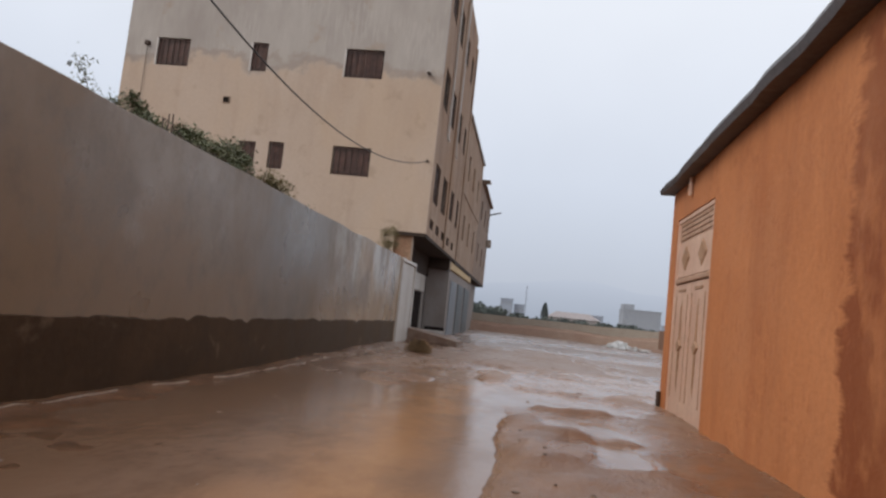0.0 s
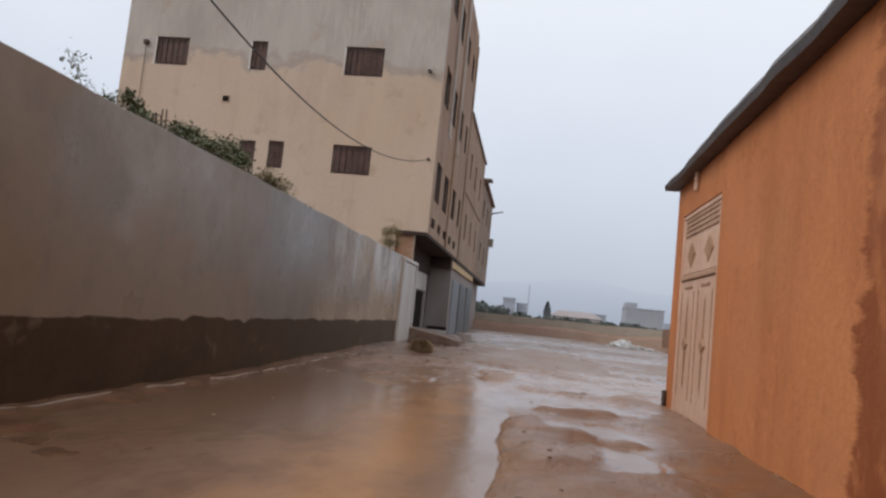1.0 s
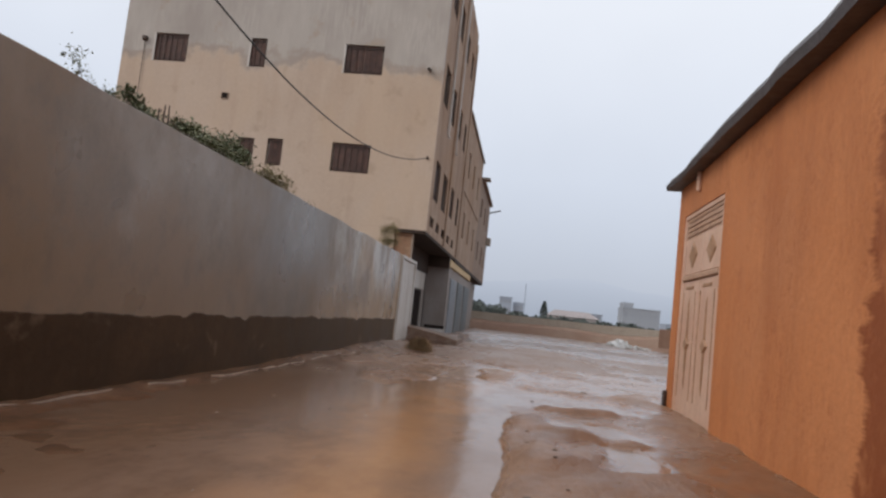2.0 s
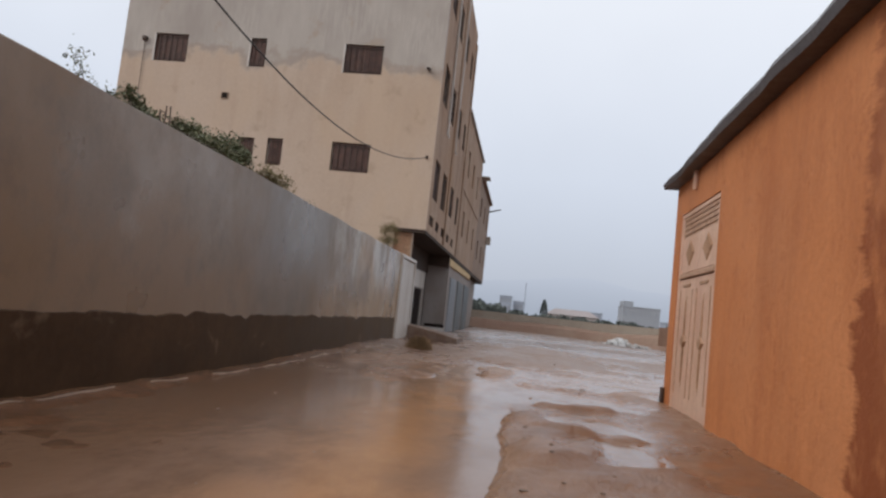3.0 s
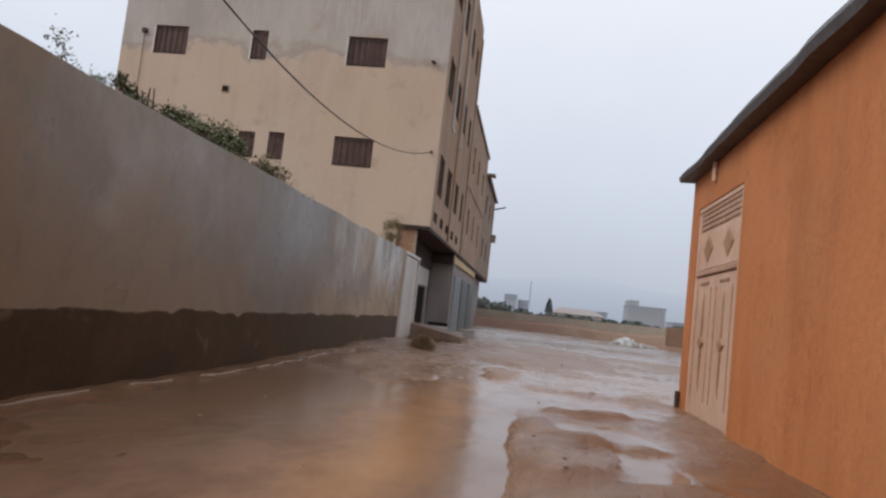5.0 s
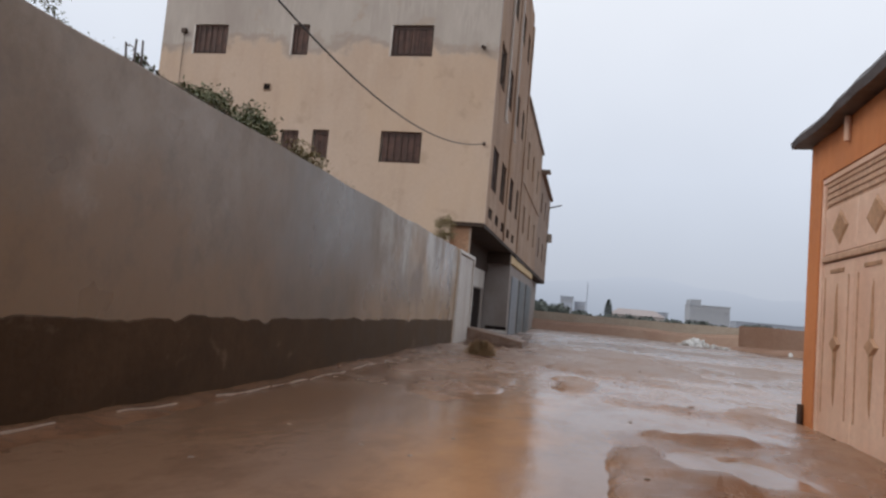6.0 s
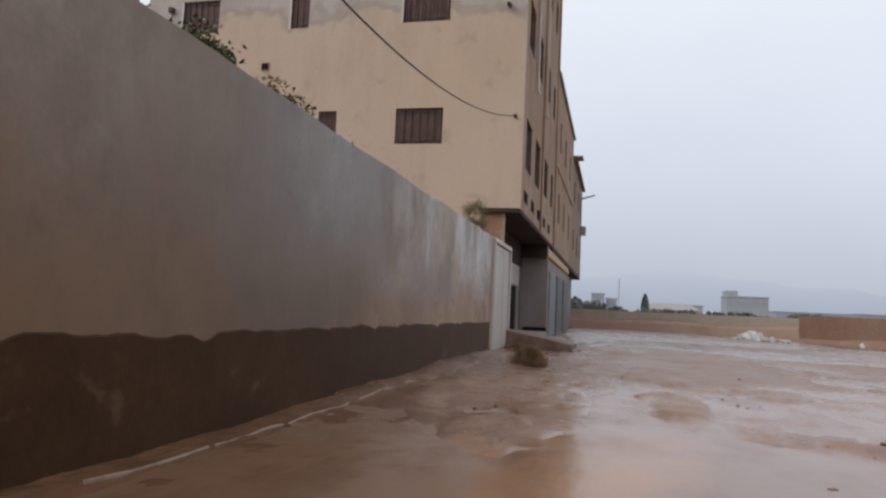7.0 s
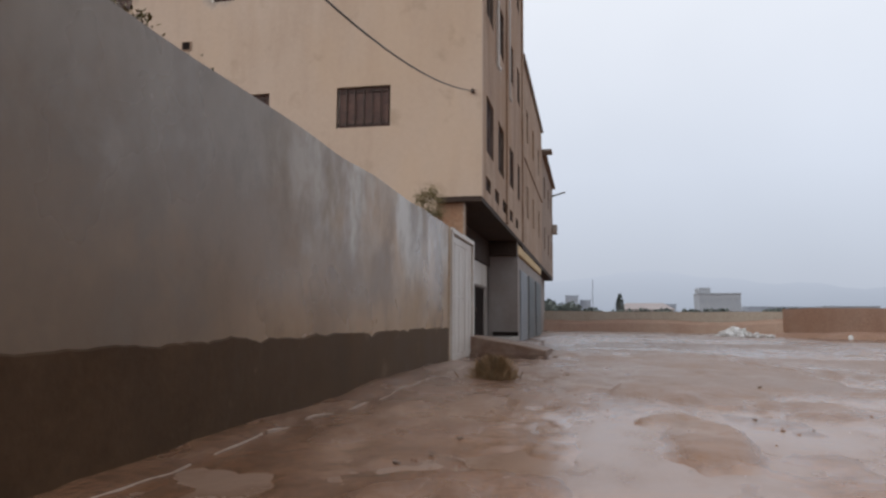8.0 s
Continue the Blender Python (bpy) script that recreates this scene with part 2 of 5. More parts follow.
ORANGE, on, ol, ob_, oc = worn("burnt_orange_limewash", (0.55, 0.2, 0.072), (0.385, 0.122, 0.04), (0.63, 0.25, 0.102), rough=0.72, spec=0.35, big=0.55, fine=14.0, drips=0.75, bump=0.6, fine_amt=0.12)
op = position(on, ol)
wav = noise_node(on, ol, 1.6, 6, 0.72, (1, 0.2, 1))
line_y = maths(on, ol, "ADD", op["Y"], ranged(on, ol, wav.outputs["Fac"], 0.3, 0.7, -0.3, 0.3))
patchy = noise_node(on, ol, 2.2, 5, 0.65, (1, 1, 0.6), (0, 4.2, 3))
damp_mask = maths(on, ol, "MULTIPLY", ranged(on, ol, line_y, 5.25, 5.14), ranged(on, ol, patchy.outputs["Fac"], 0.62, 0.5, 0.35, 0.9))
o2 = blended(on, ol, damp_mask, oc, (0.25, 0.066, 0.021))
run_o = noise_node(on, ol, 1.0, 4, 0.5, (1, 2.6, 0.14), (0, 1.7, 0))
o2 = blended(on, ol, maths(on, ol, "MULTIPLY", ranged(on, ol, run_o.outputs["Fac"], 0.53, 0.7), 0.3), o2, (0.42, 0.125, 0.042))
flake = noise_node(on, ol, 8.0, 6, 0.72, (1, 1.1, 0.8), (0, 2.1, 5))
flake_at = noise_node(on, ol, 0.9, 3, 0.55, (1, 1, 0.7), (0, 6.3, 1))
flaked = maths(on, ol, "MULTIPLY", ranged(on, ol, flake.outputs["Fac"], 0.5, 0.63), ranged(on, ol, flake_at.outputs["Fac"], 0.46, 0.58))
o2 = blended(on, ol, maths(on, ol, "MULTIPLY", flaked, 0.5), o2, (0.38, 0.115, 0.038))
cloud = noise_node(on, ol, 0.8, 5, 0.6, (1, 1, 0.8), (0, 9.1, 4))
o2 = blended(on, ol, maths(on, ol, "MULTIPLY", ranged(on, ol, cloud.outputs["Fac"], 0.5, 0.68), 0.45), o2, (0.52, 0.215, 0.095))
ol.new(o2, ob_.inputs["Base Color"])
pit = noise_node(on, ol, 60.0, 3, 0.7)
lump = noise_node(on, ol, 7.0, 5, 0.65)
bumped(on, ol, ob_, maths(on, ol, "ADD", maths(on, ol, "MULTIPLY", pit.outputs["Fac"], 0.35), maths(on, ol, "SUBTRACT", lump.outputs["Fac"], maths(on, ol, "MULTIPLY", flaked, 0.5))), 0.36, 0.03)

ROOF = worn_simple("dark_wet_roof_edge", (0.075, 0.066, 0.068), (0.04, 0.034, 0.034), (0.12, 0.11, 0.115), rough=0.5, big=1.5)
GATE = worn_simple("salmon_gate_paint", (0.65, 0.42, 0.315), (0.5, 0.28, 0.17), (0.73, 0.52, 0.40), rough=0.5, big=1.4, drips=0.7, bump=0.12, fine_amt=0.12)
GATEMID = worn_simple("faded_brown_gate_paint", (0.56, 0.355, 0.245), (0.37, 0.2, 0.115), (0.54, 0.345, 0.235), rough=0.5, big=2.0, bump=0.12)
GATEDARK = worn_simple("brown_gate_ornament_paint", (0.47, 0.275, 0.17), (0.2, 0.09, 0.045), (0.42, 0.24, 0.13), rough=0.5, big=2.0, bump=0.12)
IRON = worn_simple("rusty_iron", (0.055, 0.036, 0.028), (0.035, 0.02, 0.014), (0.09, 0.055, 0.04), rough=0.6, big=4.0)
SHUTWOOD = worn_simple("dark_brown_shutter_wood", (0.078, 0.039, 0.03), (0.035, 0.019, 0.015), (0.14, 0.075, 0.057), rough=0.6, big=3.0)
FRAMEMAT = worn_simple("grimy_window_frame", (0.36, 0.29, 0.235), (0.2, 0.15, 0.11), (0.44, 0.38, 0.32), rough=0.6, big=2.0)
GLASS = material("dark_window_glass", (0.02, 0.018, 0.017), 0.08, 0.5)[0]
RUBBER = worn_simple("black_cable_sheath", (0.025, 0.025, 0.027), (0.015, 0.015, 0.016), (0.04, 0.04, 0.042), rough=0.5, big=4.0)
WHITESTONE = worn_simple("white_gypsum_rubble", (0.72, 0.71, 0.69), (0.5, 0.46, 0.42), (0.8, 0.8, 0.79), rough=0.85, big=2.0, bump=0.5)
GREYSTONE = worn_simple("muddy_stone", (0.2, 0.14, 0.105), (0.13, 0.085, 0.06), (0.3, 0.23, 0.185), rough=0.6, big=3.0, bump=0.5)
FIELDWALL = worn_simple("tan_field_wall", (0.46, 0.39, 0.315), (0.37, 0.285, 0.215), (0.48, 0.415, 0.345), rough=0.9, big=0.25, bump=0.4)
FIELDBASE = worn_simple("red_earth_bank", (0.35, 0.222, 0.165), (0.27, 0.155, 0.11), (0.40, 0.285, 0.215), rough=0.9, big=0.35, bump=0.5)
REDWALL = worn_simple("red_brown_field_wall", (0.33, 0.2, 0.14), (0.24, 0.135, 0.092), (0.38, 0.255, 0.195), rough=0.9, big=0.4, bump=0.4)
BARK = worn_simple("grey_brown_bark", (0.12, 0.085, 0.06), (0.07, 0.05, 0.035), (0.18, 0.14, 0.1), rough=0.9, big=6.0)
# far houses and pole: distance haze is mixed into these base colours
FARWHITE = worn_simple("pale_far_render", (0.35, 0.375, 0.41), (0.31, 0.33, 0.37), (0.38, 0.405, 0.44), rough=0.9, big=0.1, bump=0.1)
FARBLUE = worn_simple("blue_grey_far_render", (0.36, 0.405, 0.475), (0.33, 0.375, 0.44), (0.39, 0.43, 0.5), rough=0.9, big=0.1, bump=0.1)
FARRED = worn_simple("hazed_red_roof", (0.36, 0.315, 0.31), (0.32, 0.275, 0.27), (0.4, 0.355, 0.35), rough=0.9, big=0.2, bump=0.1)
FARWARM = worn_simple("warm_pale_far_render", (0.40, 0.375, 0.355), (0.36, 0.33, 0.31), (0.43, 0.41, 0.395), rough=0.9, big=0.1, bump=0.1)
FARWIN = worn_simple("hazed_far_window", (0.33, 0.355, 0.395), (0.31, 0.335, 0.375), (0.345, 0.37, 0.41), rough=0.5, big=0.3, bump=0.0)


def leaf_material(name, a, b_, c, rough=0.5, spec=0.3):
    m, n, l, b = material(name, a, 0.45, 0.4)
    geo = n.new("ShaderNodeNewGeometry")
    r = n.new("ShaderNodeValToRGB")
    r.color_ramp.elements[0].color, r.color_ramp.elements[1].color = (*a, 1), (*c, 1)
    e = r.color_ramp.elements.new(0.5)
    e.color = (*b_, 1)
    l.new(geo.outputs["Random Per Island"], r.inputs["Fac"])
    big = noise_node(n, l, 3.0, 3)
    sc = n.new("ShaderNodeVectorMath")
    sc.operation = "SCALE"
    l.new(r.outputs["Color"], sc.inputs[0])
    l.new(ranged(n, l, big.outputs["Fac"], 0.3, 0.7, 0.75, 1.25), sc.inputs["Scale"])
    l.new(sc.outputs[0], b.inputs["Base Color"])
    b.inputs["Roughness"].default_value, b.inputs["Specular IOR Level"].default_value = rough, spec
    return m


LEAF = leaf_material("green_shrub_leaf", (0.07, 0.084, 0.04), (0.115, 0.124, 0.062), (0.19, 0.187, 0.105))
DRYLEAF = leaf_material("dry_olive_leaf", (0.12, 0.095, 0.04), (0.19, 0.155, 0.07), (0.26, 0.21, 0.11))
DRYGRASS = leaf_material("dry_brown_grass", (0.2, 0.125, 0.066), (0.28, 0.185, 0.1), (0.36, 0.25, 0.15))
# leaf green greyed with distance haze
FARLEAF = leaf_material("hazed_far_green", (0.088, 0.102, 0.094), (0.105, 0.117, 0.107), (0.122, 0.133, 0.122), 0.95, 0.0)

# wet mud of the lane
MUD, mn, ml, mb = material("wet_red_brown_mud", (0.2, 0.13, 0.095), 0.4, 0.4)
m_big = noise_node(mn, ml, 0.45, 6, 0.6, (1.0, 0.6, 1))
m_mid = noise_node(mn, ml, 3.0, 6, 0.65, (1, 0.6, 1))
m_fine = noise_node(mn, ml, 40.0, 5, 0.7)
mc = blended(mn, ml, ranged(mn, ml, m_big.outputs["Fac"], 0.35, 0.68), (0.255, 0.127, 0.07), (0.37, 0.225, 0.145))
mc = blended(mn, ml, ranged(mn, ml, m_mid.outputs["Fac"], 0.45, 0.7, 0.0, 0.55), mc, (0.145, 0.077, 0.045))
mc = blended(mn, ml, ranged(mn, ml, m_fine.outputs["Fac"], 0.6, 0.78, 0.0, 0.5), mc, (0.29, 0.205, 0.15))
mp_ = position(mn, ml)
# mud by the left wall: wetter, with the wall's shade put into its colour
soak_shade = maths(mn, ml, "ADD", mp_["X"], ranged(mn, ml, m_big.outputs["Fac"], 0.3, 0.7, -0.7, 0.7))
soak_shade = maths(mn, ml, "ADD", soak_shade, ranged(mn, ml, mp_["Y"], 9.0, 15.0, 0.0, 1.6))
mc = blended(mn, ml, ranged(mn, ml, soak_shade, -0.6, -1.6, 0.0, 0.75), mc, blended(mn, ml, ranged(mn, ml, m_mid.outputs["Fac"], 0.4, 0.65), (0.18, 0.088, 0.047), (0.12, 0.057, 0.03)))
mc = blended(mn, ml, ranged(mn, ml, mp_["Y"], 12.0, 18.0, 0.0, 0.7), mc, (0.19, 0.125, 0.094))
berm = maths(mn, ml, "MULTIPLY", ranged(mn, ml, maths(mn, ml, "ADD", mp_["X"], ranged(mn, ml, m_mid.outputs["Fac"], 0.3, 0.7, -0.3, 0.3)), 0.5, 1.1), ranged(mn, ml, mp_["Y"], 12.5, 10.0))
mc = blended(mn, ml, maths(mn, ml, "MULTIPLY", berm, 0.4), mc, (0.16, 0.082, 0.046))
ml.new(mc, mb.inputs["Base Color"])
wet = maths(mn, ml, "ADD", mp_["Z"], ranged(mn, ml, m_mid.outputs["Fac"], 0.3, 0.7, -0.014, 0.014))
dry_r = ranged(mn, ml, m_big.outputs["Fac"], 0.35, 0.65, 0.3, 0.5)
dry_r = maths(mn, ml, "MULTIPLY", dry_r, ranged(mn, ml, mp_["Y"], 9.0, 13.0, 1.0, 1.05))
dry_r = maths(mn, ml, "MULTIPLY", dry_r, ranged(mn, ml, soak_shade, -0.6, -1.6, 1.0, 0.58))
ml.new(maths(mn, ml, "MULTIPLY", dry_r, ranged(mn, ml, wet, 0.0, 0.055, 0.3, 1.0)), mb.inputs["Roughness"])
m_clod = noise_node(mn, ml, 11.0, 5, 0.65, (1, 0.7, 1))
clods = maths(mn, ml, "ADD", maths(mn, ml, "MULTIPLY", m_fine.outputs["Fac"], 0.5), maths(mn, ml, "MULTIPLY", m_clod.outputs["Fac"], 2.2))
mud_bump = bumped(mn, ml, mb, maths(mn, ml, "ADD", clods, maths(mn, ml, "MULTIPLY", m_mid.outputs["Fac"], 2.5)), 0.55, 0.022)
# slick, smoothed mud along the water's edge
ml.new(ranged(mn, ml, wet, 0.0, 0.035, 0.08, 0.55), mud_bump.inputs["Strength"])

WATER, an, al, ab = material("muddy_rain_water", (0.2, 0.115, 0.075), 0.04, 0.5)
ab.inputs["IOR"].default_value = 1.33
a_big = noise_node(an, al, 0.5, 4, 0.55)
ap_ = position(an, al)
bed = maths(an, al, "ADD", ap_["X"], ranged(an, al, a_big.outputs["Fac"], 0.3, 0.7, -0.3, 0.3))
# orange between duller sides: the cream front's reflection put into the water colour
pool_reflect = blended(an, al, ranged(an, al, bed, -1.25, -0.35), (0.245, 0.14, 0.086), (0.46, 0.245, 0.125))
pool_reflect = blended(an, al, ranged(an, al, bed, -0.15, 0.35), pool_reflect, (0.28, 0.178, 0.125))
silt = maths(an, al, "ADD", ap_["Y"], ranged(an, al, a_big.outputs["Fac"], 0.3, 0.7, -1.5, 1.5))
drift = noise_node(an, al, 1.5, 6, 0.68, (1, 0.5, 1), (2.2, 0.7, 0))
pool_reflect = blended(an, al, ranged(an, al, silt, 9.3, 11.5), pool_reflect, (0.32, 0.208, 0.15))
# dark blotches painted in for reflections of drops, thicker on the left
dark_blotches = maths(an, al, "MULTIPLY", ranged(an, al, drift.outputs["Fac"], 0.48, 0.62), ranged(an, al, bed, -0.5, -1.1, 0.3, 0.7))
al.new(blended(an, al, dark_blotches, pool_reflect, (0.165, 0.088, 0.05)), ab.inputs["Base Color"])
al.new(ranged(an, al, silt, 9.5, 14.0, 0.5, 0.42), ab.inputs["Specular IOR Level"])
a_rip = noise_node(an, al, 9.0, 3, 0.5, (1, 0.55, 1))
a_rip2 = noise_node(an, al, 45.0, 2, 0.5)
al.new(maths(an, al, "ADD", ranged(an, al, drift.outputs["Fac"], 0.42, 0.62, 0.06, 0.22), ranged(an, al, silt, 9.0, 13.0, 0.0, 0.1)), ab.inputs["Roughness"])
bumped(an, al, ab, maths(an, al, "ADD", a_rip.outputs["Fac"], maths(an, al, "MULTIPLY", a_rip2.outputs["Fac"], 0.3)), 0.16, 0.02)

# self-lit ridge; haze is mixed into its colour, nearing the sky's tone upwards
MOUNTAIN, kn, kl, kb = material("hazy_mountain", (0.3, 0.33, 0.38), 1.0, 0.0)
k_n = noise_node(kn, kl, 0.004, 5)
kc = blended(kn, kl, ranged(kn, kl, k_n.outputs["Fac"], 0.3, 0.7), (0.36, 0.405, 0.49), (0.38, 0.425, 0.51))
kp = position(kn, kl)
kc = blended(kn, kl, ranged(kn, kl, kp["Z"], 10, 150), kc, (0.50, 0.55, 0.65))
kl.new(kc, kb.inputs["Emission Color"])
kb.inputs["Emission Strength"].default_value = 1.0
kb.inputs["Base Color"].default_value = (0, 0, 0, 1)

# ---- mesh helpers ----


def part(name, bm, mat, parent=None, label="", smooth=False):
    me = bpy.data.meshes.new(name)
    bm.normal_update()
    bm.to_mesh(me)
    bm.free()
    me.materials.append(mat)
    if smooth:
        for p in me.polygons:
            p.use_smooth = True
    o = new(name, me)
    if parent:
        o.parent = parent
    if label:
        o["label"] = label
    return o


def thing(name, at, label, category, group="", kind=""):
    e = new(name)
    e.location = at
    e.empty_display_size = 0.2
    return tagged(e, label, category, group, kind)


def box(bm, x0, x1, y0, y1, z0, z1, bevel=0.0):
    r = bmesh.ops.create_cube(bm, size=1)
    for v in r["verts"]:
        v.co = Vector((x0 if v.co.x < 0 else x1, y0 if v.co.y < 0 else y1, z0 if v.co.z < 0 else z1))
    if bevel:
        eds = list({e for v in r["verts"] for e in v.link_edges})
        bmesh.ops.bevel(bm, geom=eds, offset=bevel, segments=1, affect="EDGES")
    return r


def boxes(*rows, bevel=0.0):
    bm = bmesh.new()
    for r in rows:
        box(bm, *r, bevel=bevel)
    return bm


def wall_sheet(u0, u1, z0, z1, holes, place, thick):
    """A wall with openings: place(u, d, z) puts a point at u along, d inward, z up. Faces front and back, the reveals and the rim."""
    us = sorted({u0, u1, *[h[0] for h in holes], *[h[1] for h in holes]})
    zs = sorted({z0, z1, *[h[2] for h in holes], *[h[3] for h in holes]})
    bm = bmesh.new()
    made = {}

    def vert(i, d, k):
        if (i, d, k) not in made:
            made[i, d, k] = bm.verts.new(place(us[i], d * thick, zs[k]))
        return made[i, d, k]

    def solid(i, k):
        if not (0 <= i < len(us) - 1 and 0 <= k < len(zs) - 1):
            return False
        um, zm = (us[i] + us[i + 1]) / 2, (zs[k] + zs[k + 1]) / 2
        return not any(h[0] < um < h[1] and h[2] < zm < h[3] for h in holes)

    for i in range(len(us) - 1):
        for k in range(len(zs) - 1):
            if not solid(i, k):
                continue
            bm.faces.new([vert(i, 0, k), vert(i + 1, 0, k), vert(i + 1, 0, k + 1), vert(i, 0, k + 1)])
            bm.faces.new([vert(i, 1, k + 1), vert(i + 1, 1, k + 1), vert(i + 1, 1, k), vert(i, 1, k)])
            for di, dk, a, b in ((-1, 0, (0, 0), (0, 1)), (1, 0, (1, 1), (1, 0)), (0, -1, (1, 0), (0, 0)), (0, 1, (0, 1), (1, 1))):
                if not solid(i + di, k + dk):
                    p, q = (i + a[0], k + a[1]), (i + b[0], k + b[1])
                    bm.faces.new([vert(p[0], 0, p[1]), vert(q[0], 0, q[1]), vert(q[0], 1, q[1]), vert(p[0], 1, p[1])])
    bmesh.ops.recalc_face_normals(bm, faces=bm.faces)
    return bm


def tube(bm, pts, r0, r1=None, sides=6):
    r1 = r0 if r1 is None else r1
    rings = []
    for i, p in enumerate(pts):
        p = Vector(p)
        d = (Vector(pts[min(i + 1, len(pts) - 1)]) - Vector(pts[max(i - 1, 0)])).normalized()
        a = d.orthogonal().normalized()
        b = d.cross(a)
        r = r0 + (r1 - r0) * i / max(len(pts) - 1, 1)
        rings.append([bm.verts.new(p + (a * math.cos(s) + b * math.sin(s)) * r) for s in [2 * math.pi * j / sides for j in range(sides)]])
    for q, w in zip(rings, rings[1:]):
        for j in range(sides):
            bm.faces.new([q[j], q[(j + 1) % sides], w[(j + 1) % sides], w[j]])
    bm.faces.new(rings[0][::-1])
    bm.faces.new(rings[-1])


def stone_bm(rng, size, flat=0.6):
    bm = bmesh.new()
    bmesh.ops.create_icosphere(bm, subdivisions=1, radius=size)
    for v in bm.verts:
        v.co *= rng.uniform(0.65, 1.2)
        v.co.z *= flat
    return bm


# ---- ground ----


def smoothstep(a, b, v):
    t = np.clip((v - a) / (b - a), 0, 1)
    return t * t * (3 - 2 * t)


def lattice(x, y, seed):
    xi, yi = np.floor(x), np.floor(y)
    fx, fy = x - xi, y - yi
    fx, fy = fx * fx * (3 - 2 * fx), fy * fy * (3 - 2 * fy)

    def rnd(a, b):
        s = np.sin(a * 127.1 + b * 311.7 + seed * 74.7) * 43758.5453
        return s - np.floor(s)

    return (rnd(xi, yi) * (1 - fx) + rnd(xi + 1, yi) * fx) * (1 - fy) + (rnd(xi, yi + 1) * (1 - fx) + rnd(xi + 1, yi + 1) * fx) * fy - 0.5


def fbm(x, y, seed, octaves=4):
    total, amp = np.zeros_like(x), 1.0
    for k in range(octaves):
        total += amp * lattice(x * 2**k, y * 2**k, seed + k)
        amp *= 0.5
    return total


def dip(x, y, cx, cy, rx, ry, wob):
    d = np.sqrt(((x - cx) / rx) ** 2 + ((y - cy) / ry) ** 2) + wob
    return 1 - smoothstep(0.75, 1.25, d)


def ground_height(x, y):
    near = 1 - smoothstep(40, 90, np.hypot(x, y - 10))
    h = 0.012 + 0.055 * fbm(x * 0.55, y * 0.22, 3) + 0.018 * fbm(x * 2.1, y * 1.3, 11) + 0.006 * fbm(x * 9, y * 7, 23, 3)
    wob = 0.5 * fbm(x * 0.9, y * 0.5, 31) + 0.5 * fbm(x * 3.1, y * 2.0, 37)
    h += (0.022 * fbm(x * 2.6, y * 1.8, 47, 4) + 0.012 * fbm(x * 6.1, y * 5.0, 53, 2)) * (1 - 0.55 * smoothstep(10, 14, y))
    h -= 0.085 * dip(x, y, -0.42, 5.8, 1.02, 4.7, 0.55 * wob)
    h -= 0.04 * dip(x, y, -1.75, 6.2, 0.95, 4.6, 0.5 * wob)
    h += 0.05 * fbm(x * 0.9, y * 0.75, 61, 4) * smoothstep(9.0, 12, y)
    h += 0.026 * fbm(x * 3.4, y * 1.7, 91, 4) * smoothstep(9.5, 12, y) * (1 - smoothstep(30, 40, y))
    h += 0.016 * fbm(x * 4.3, y * 3.1, 71, 3) * smoothstep(0.2, 1.2, x) * (1 - smoothstep(9.5, 12, y))
    h -= 0.05 * dip(x, y, 1.2, 10.4, 1.65, 1.1, 0.8 * wob)
    h += 0.035 * dip(x, y, -1.1, 11.0, 0.6, 1.0, 0.6 * wob)
    h -= 0.085 * dip(x, y, 1.5, 6.45, 0.44, 0.62, 0.45 * wob)
    h -= 0.085 * dip(x, y, 1.46, 8.1, 0.44, 0.5, 0.45 * wob)
    h += 0.035 * dip(x, y, 1.45, 7.3, 0.5, 0.17, 0.3 * wob)
    h += 0.06 * dip(x, y, 1.53, 8.5, 0.1, 0.09, 0.3 * wob)
    h -= 0.05 * dip(x, y, -0.24, 12.2, 0.32, 1.7, 0.6 * wob)
    h -= 0.04 * dip(x, y, 1.8, 13.2, 0.55, 1.7, wob)
    h -= 0.028 * dip(x, y, 3.4, 15.0, 3.2, 2.4, wob)
    h -= 0.03 * dip(x, y, 3.4, 18.6, 1.3, 1.0, wob)
    h += 0.035 * dip(x, y, 2.0, 19.2, 0.9, 1.1, 0.7 * wob)
    h += 0.04 * dip(x, y, 1.75, 15.5, 0.5, 0.6, 0.6 * wob)
    h -= 0.03 * dip(x, y, 1.0, 15.6, 0.45, 0.5, 0.5 * wob)
    h -= 0.06 * dip(x, y, -1.75, 36.0, 0.9, 7.0, 0.7 * wob)
    h -= 0.025 * dip(x, y, 6.5, 27.0, 6.0, 2.6, wob)
    h -= 0.025 * dip(x, y, 4.5, 37.0, 6.0, 2.2, wob)
    h += 0.08 * dip(x, y, 1.4, 4.5, 0.8, 2.0, 0.6 * wob)
    h += 0.07 * dip(x, y, 0.98, 6.9, 0.42, 1.4, 0.8 * wob)
    h += 0.065 * dip(x, y, 0.25, 13.65, 0.4, 1.15, 0.4 * wob)
    h += 0.05 * dip(x, y, 0.5, 16.4, 0.9, 0.8, wob)
    h += 0.07 * dip(x, y, 1.45, 9.2, 0.5, 0.17, 0.4 * wob)
    h += 0.018 * smoothstep(1.95, 2.5, x) * (1 - smoothstep(11.0, 12.2, y)) * (1 - smoothstep(3.6, 5, x))
    h += 0.035 * (1 - smoothstep(-3.0, -2.72, x)) * (1 - smoothstep(22, 24, y))
    h += 0.022 * (1 - smoothstep(-1.9, -1.0, x)) * smoothstep(9, 13, y) * (1 - smoothstep(20, 24, y))
    h += 0.017 * smoothstep(12.5, 16, y)
